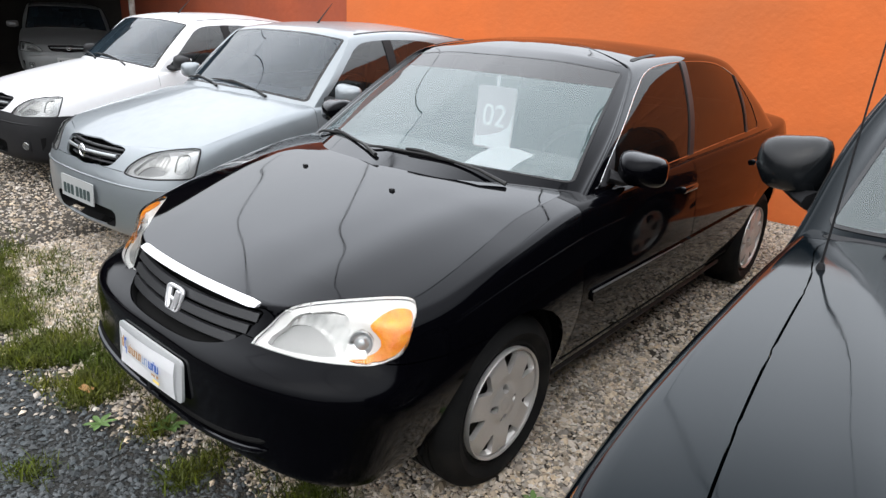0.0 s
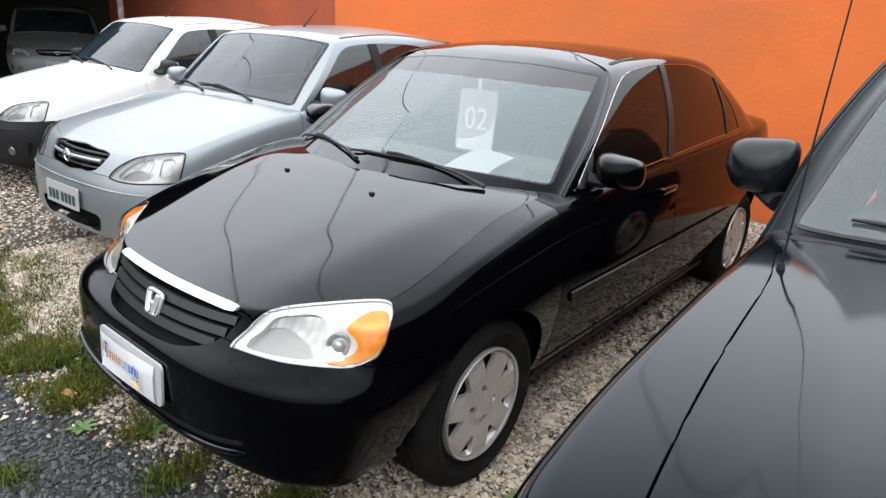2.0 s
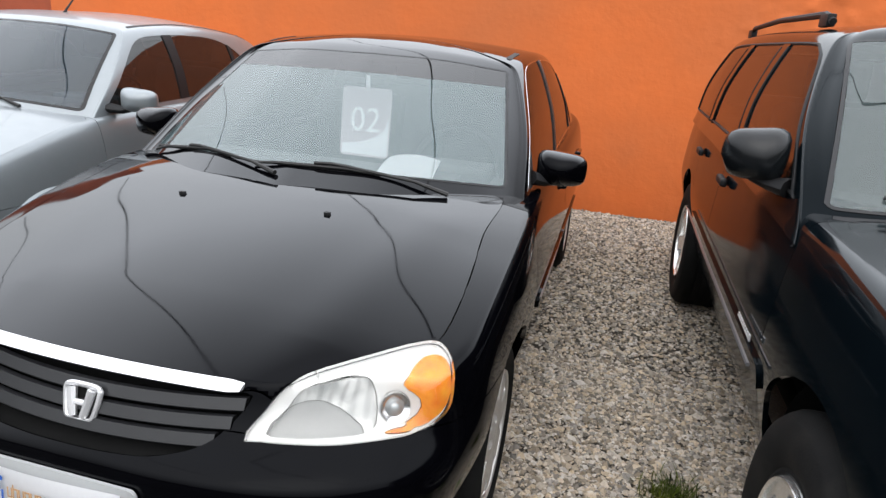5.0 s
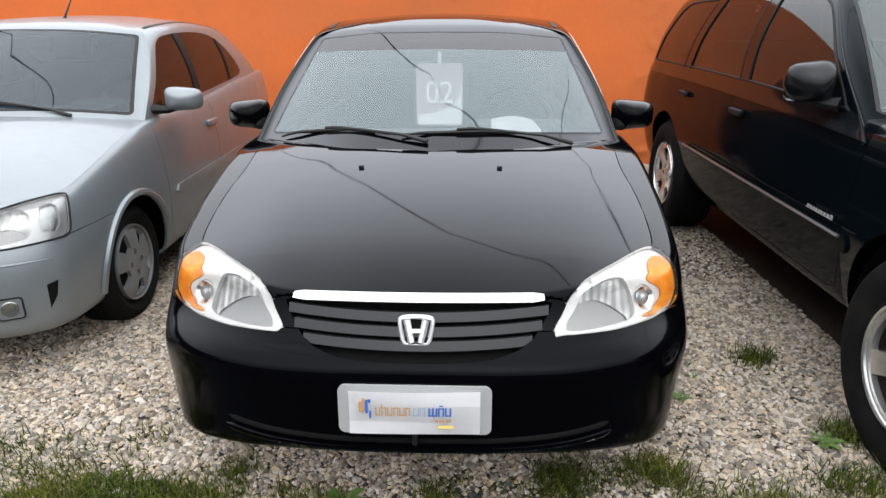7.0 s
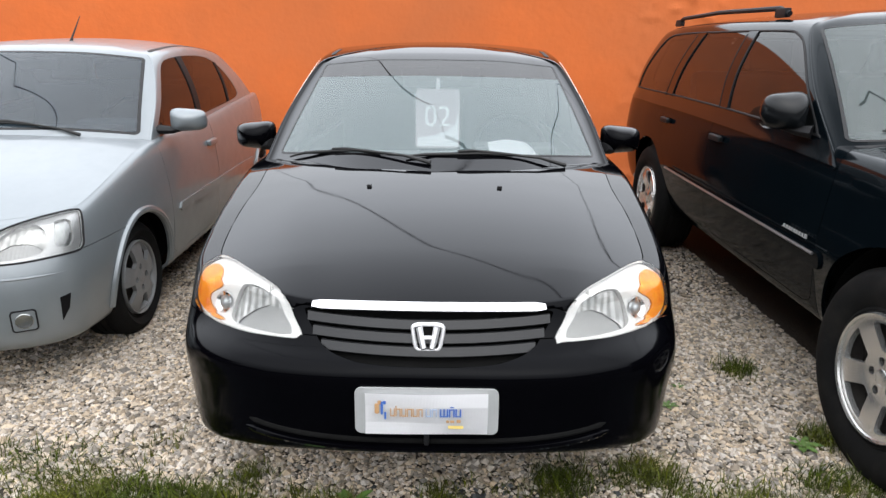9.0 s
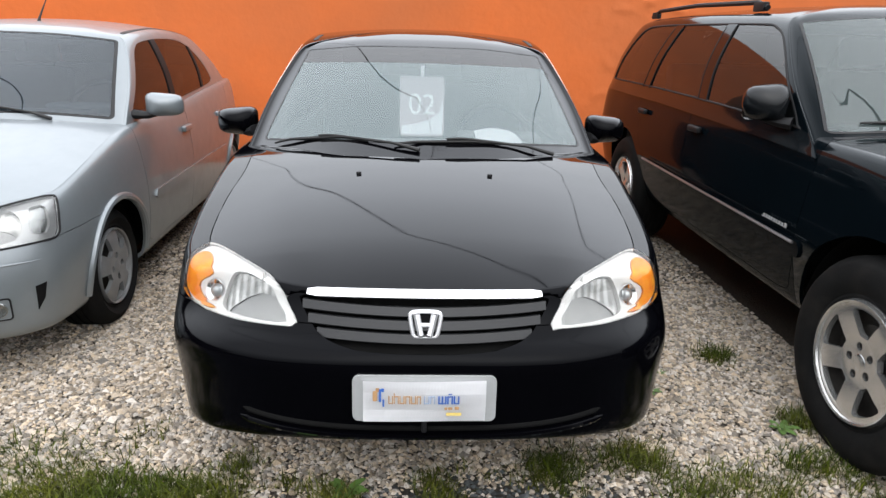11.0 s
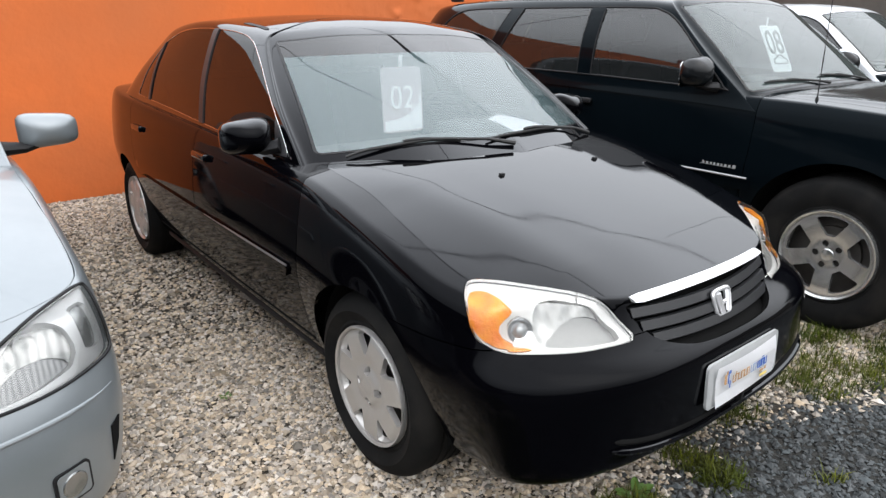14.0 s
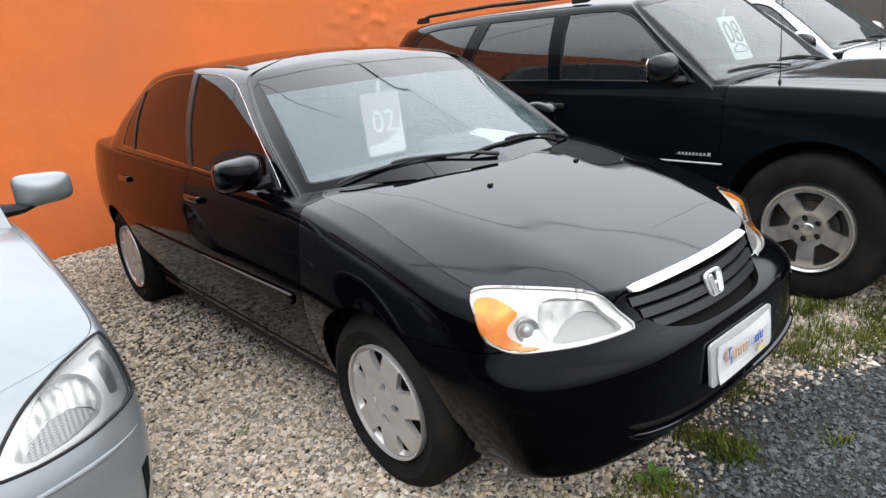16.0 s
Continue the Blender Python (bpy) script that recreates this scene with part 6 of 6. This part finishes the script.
def stones(name, xy, size, mat, label, rng, fine=True):
    """Angular stones, each a jittered many-sided solid, strewn at xy."""
    b = bmesh.new()
    if fine:
        bmesh.ops.create_icosphere(b, subdivisions=1, radius=1)
    else:
        bmesh.ops.create_icosphere(b, subdivisions=1, radius=1)
        b.clear()
        vs = [b.verts.new(c) for c in ((1, 0, 0), (-1, 0, 0), (0, 1, 0), (0, -1, 0), (0, 0, 1), (0, 0, -1))]
        for f in ((0, 2, 4), (2, 1, 4), (1, 3, 4), (3, 0, 4), (2, 0, 5), (1, 2, 5), (3, 1, 5), (0, 3, 5)):
            b.faces.new([vs[i] for i in f])
    b.verts.ensure_lookup_table()
    base = np.array([v.co[:] for v in b.verts])
    tri = np.array([[v.index for v in f.verts] for f in b.faces]) if fine else np.array([[0, 2, 4], [2, 1, 4], [1, 3, 4], [3, 0, 4], [2, 0, 5], [1, 2, 5], [3, 1, 5], [0, 3, 5]])
    b.free()
    n, k = len(xy), len(base)
    r = size * rng.lognormal(0, .3, n)
    shape = base[None] * rng.uniform(.72, 1.2, (n, k, 1)) * np.stack([rng.uniform(.8, 1.35, n), rng.uniform(.7, 1.0, n), rng.uniform(.45, .8, n)], 1)[:, None] * r[:, None, None]
    a, t = rng.uniform(0, 2 * np.pi, n), rng.uniform(-.5, .5, n)
    ca, sa, ct, st = np.cos(a), np.sin(a), np.cos(t), np.sin(t)
    x, y, z = shape[..., 0], shape[..., 1], shape[..., 2]
    y, z = y * ct[:, None] - z * st[:, None], y * st[:, None] + z * ct[:, None]
    x, y = x * ca[:, None] - y * sa[:, None], x * sa[:, None] + y * ca[:, None]
    lift = r * rng.uniform(.0, .55, n)
    co = np.stack([x + xy[:, :1], y + xy[:, 1:2], z + lift[:, None]], 2)
    faces = tri[None] + (np.arange(n) * k)[:, None, None]
    return solid_mesh(name, co.reshape(-1, 3), faces.reshape(-1, 3), mat, label, "gravel")


rng = np.random.default_rng(7)


def strewn(n, x0, x1, y0, y1, keep):
    p = np.c_[rng.uniform(x0, x1, n), rng.uniform(y0, y1, n)]
    return p[keep(p)]


mixing = lambda p: p[:, 1] - border(p[:, 0]) + rng.normal(0, .07, len(p))


LAWN = spline((-3.4, .2), (-2.2, .30), (-1.5, .24), (-.8, .22), (-.45, .14), (-.2, .04), (.1, .0), (.5, .04), (1.0, .08), (1.5, .15), (2.6, .2))


def paved(p):
    """Full cover on the pale gravel, thin cover where turf has grown over it."""
    m = mixing(p)
    return (m > 0) & ((m > LAWN(p[:, 0])) | (rng.uniform(0, 1, len(p)) < .28))


def bare(p):
    """Away from the middles of the ground under the cars."""
    ok = np.ones(len(p), bool)
    for cx, half, y0, y1 in ((0, .5, .75, 4.1), (-2.25, .45, 1.4, 4.2), (2.3, .5, .3, 3.8), (-4.7, .45, 1.5, 4.4)):
        ok &= ~((np.abs(p[:, 0] - cx) < half) & (p[:, 1] > y0) & (p[:, 1] < y1))
    return ok


stones("pale_gravel", strewn(143000, -2.6, 2.1, -.25, 2.1, lambda p: paved(p) & bare(p)), .0096, STONE_LIGHT, "pale beige angular gravel", rng, False)
stones("pale_gravel_far", np.vstack([strewn(88000, -2.6, 2.6, 2.1, 5.18, bare), strewn(40000, -8, -2.6, .0, 5.1, lambda p: paved(p) & bare(p)), strewn(16000, 2.6, 6.0, .0, 5.1, lambda p: paved(p) & bare(p))]), .0098, STONE_LIGHT, "pale beige angular gravel", rng, False)


def thinning(p):
    """Round the dense bed the crushed stone thins out."""
    away = np.hypot(np.clip(np.abs(p[:, 0] + .25) - 3.45, 0, None), np.clip(-.9 - p[:, 1], 0, None))
    return (mixing(p) < 0) & (away > 0) & (rng.uniform(0, 1, len(p)) < np.exp(-away / .3))


dense, sparse = strewn(60000, -3.7, 3.2, -.9, .7, lambda p: mixing(p) < 0), strewn(70000, -5.2, 4.7, -2.2, .6, thinning)
stones("dark_gravel", np.vstack([dense, sparse]), .0092, STONE_DARK, "fine grey crushed stone", rng, False)


def grassy(p):
    """How thickly the grass grows at a place, 0 to 1."""
    x, y = p[:, 0], p[:, 1]
    u = y - border(x)
    wide = spline((-3.4, .5), (-2.2, .62), (-1.5, .34), (-.8, .30), (-.45, .20), (-.15, .10), (.1, .08), (.45, .22), (.9, .34), (1.5, .50), (2.6, .5))(x)
    rich = spline((-3.4, .6), (-2.2, .9), (-1.5, 1.5), (-.75, 1.6), (-.5, 1.0), (-.15, .6), (.1, .25), (.5, .34), (1.0, .30), (1.6, .42), (2.6, .5))(x)
    strip = np.clip((u + .05) * 14, 0, 1) * np.clip((wide - u) * 9, 0, 1) * rich
    patch = .22 * np.clip((u + .05) * 14, 0, 1) * np.clip((wide + .35 - u) * 4, 0, 1) * (x < -.9)
    tufts = sum(np.exp(-((x - a)**2 + (y - b)**2) / c**2) for a, b, c in ((-.24, .21, .06), (-.36, .07, .05), (-.30, -.18, .06), (.06, .14, .05), (-.62, .36, .06), (.02, .22, .07), (.45, .36, .07), (1.44, .66, .07), (1.39, 1.16, .07), (.30, -.12, .05), (.75, .40, .08), (-1.0, 1.55, .05)))
    cloud = np.array([noise.noise((a * 5, b * 5, 3.3)) for a, b in p])
    return np.clip((strip + patch + tufts) * (.75 + 1.7 * cloud), 0, 1)


gp = strewn(480000, -3.4, 2.6, -.35, 1.3, lambda p: p[:, 1] > border(p[:, 0]) - .4)
gp = gp[rng.uniform(0, 1, len(gp)) < grassy(gp)][:170000]
n = len(gp)
hgt, lean, turn = rng.uniform(.015, .06, n) * rng.uniform(.6, 1.3, n), rng.uniform(.2, 1.3, n), rng.uniform(0, 2 * np.pi, n)
wd = rng.uniform(.0012, .0026, n)
cx, sx_ = np.cos(turn), np.sin(turn)
pts = []
for f, wf in ((0, 1), (.55, .8), (1, .05)):
    out, up = hgt * lean * f**1.6, hgt * f * (1 - .25 * f * lean)
    for s in (-1, 1):
        pts.append(np.stack([gp[:, 0] + cx * out - s * sx_ * wd * wf, gp[:, 1] + sx_ * out + s * cx * wd * wf, up], 1))
co = np.stack(pts, 1)
quad = np.array([[0, 1, 3], [0, 3, 2], [2, 3, 5], [2, 5, 4]])
solid_mesh("grass", co.reshape(-1, 3), (quad[None] + (np.arange(n) * 6)[:, None, None]).reshape(-1, 3), BLADE, "short patchy green grass growing through the gravel", "grass")


def weed(x, y, size, count, seed):
    """A low rosette of pointed leaves."""
    r = random.Random(seed)
    th = thing("weed", "small green broad-leaved weed growing in the gravel", "plant", pose(x, y, 0), "weeds")
    for k in range(count):
        a, l, w = k * 2.4 + r.uniform(-.3, .3), size * r.uniform(.6, 1.1), size * r.uniform(.14, .22)
        bm = bmesh.new()
        rows = []
        for f, wf in ((0, .25), (.3, .8), (.6, 1), (.85, .6), (1, .05)):
            out, up = l * f, l * (.55 * f - .35 * f * f) + .006
            rows.append([bm.verts.new((math.cos(a) * out - s * math.sin(a) * w * wf, math.sin(a) * out + s * math.cos(a) * w * wf, up + abs(s) * w * .25)) for s in (-1, 0, 1)])
        for p, q in zip(rows, rows[1:]):
            for i in (0, 1):
                bm.faces.new((p[i], p[i + 1], q[i + 1], q[i]))
        part("leaf", bm, LEAF, th)


for k, (x, y, s, c) in enumerate(((-.42, .08, .055, 9), (-.24, .25, .075, 11), (.95, .86, .045, 7), (-1.02, 1.56, .03, 6), (1.36, .60, .07, 9), (1.05, 1.02, .03, 6))):
    weed(x, y, s, c, k)
dl = bmesh.new()
box(dl, (.05, .03, .004), (-.66, .13, .03), .0015, pose(0, 0, 0, 8, 14, 30))
tagged(part("dry_leaf", dl, DEAD_LEAF), "curled brown dry leaf lying in the grass", "leaf")
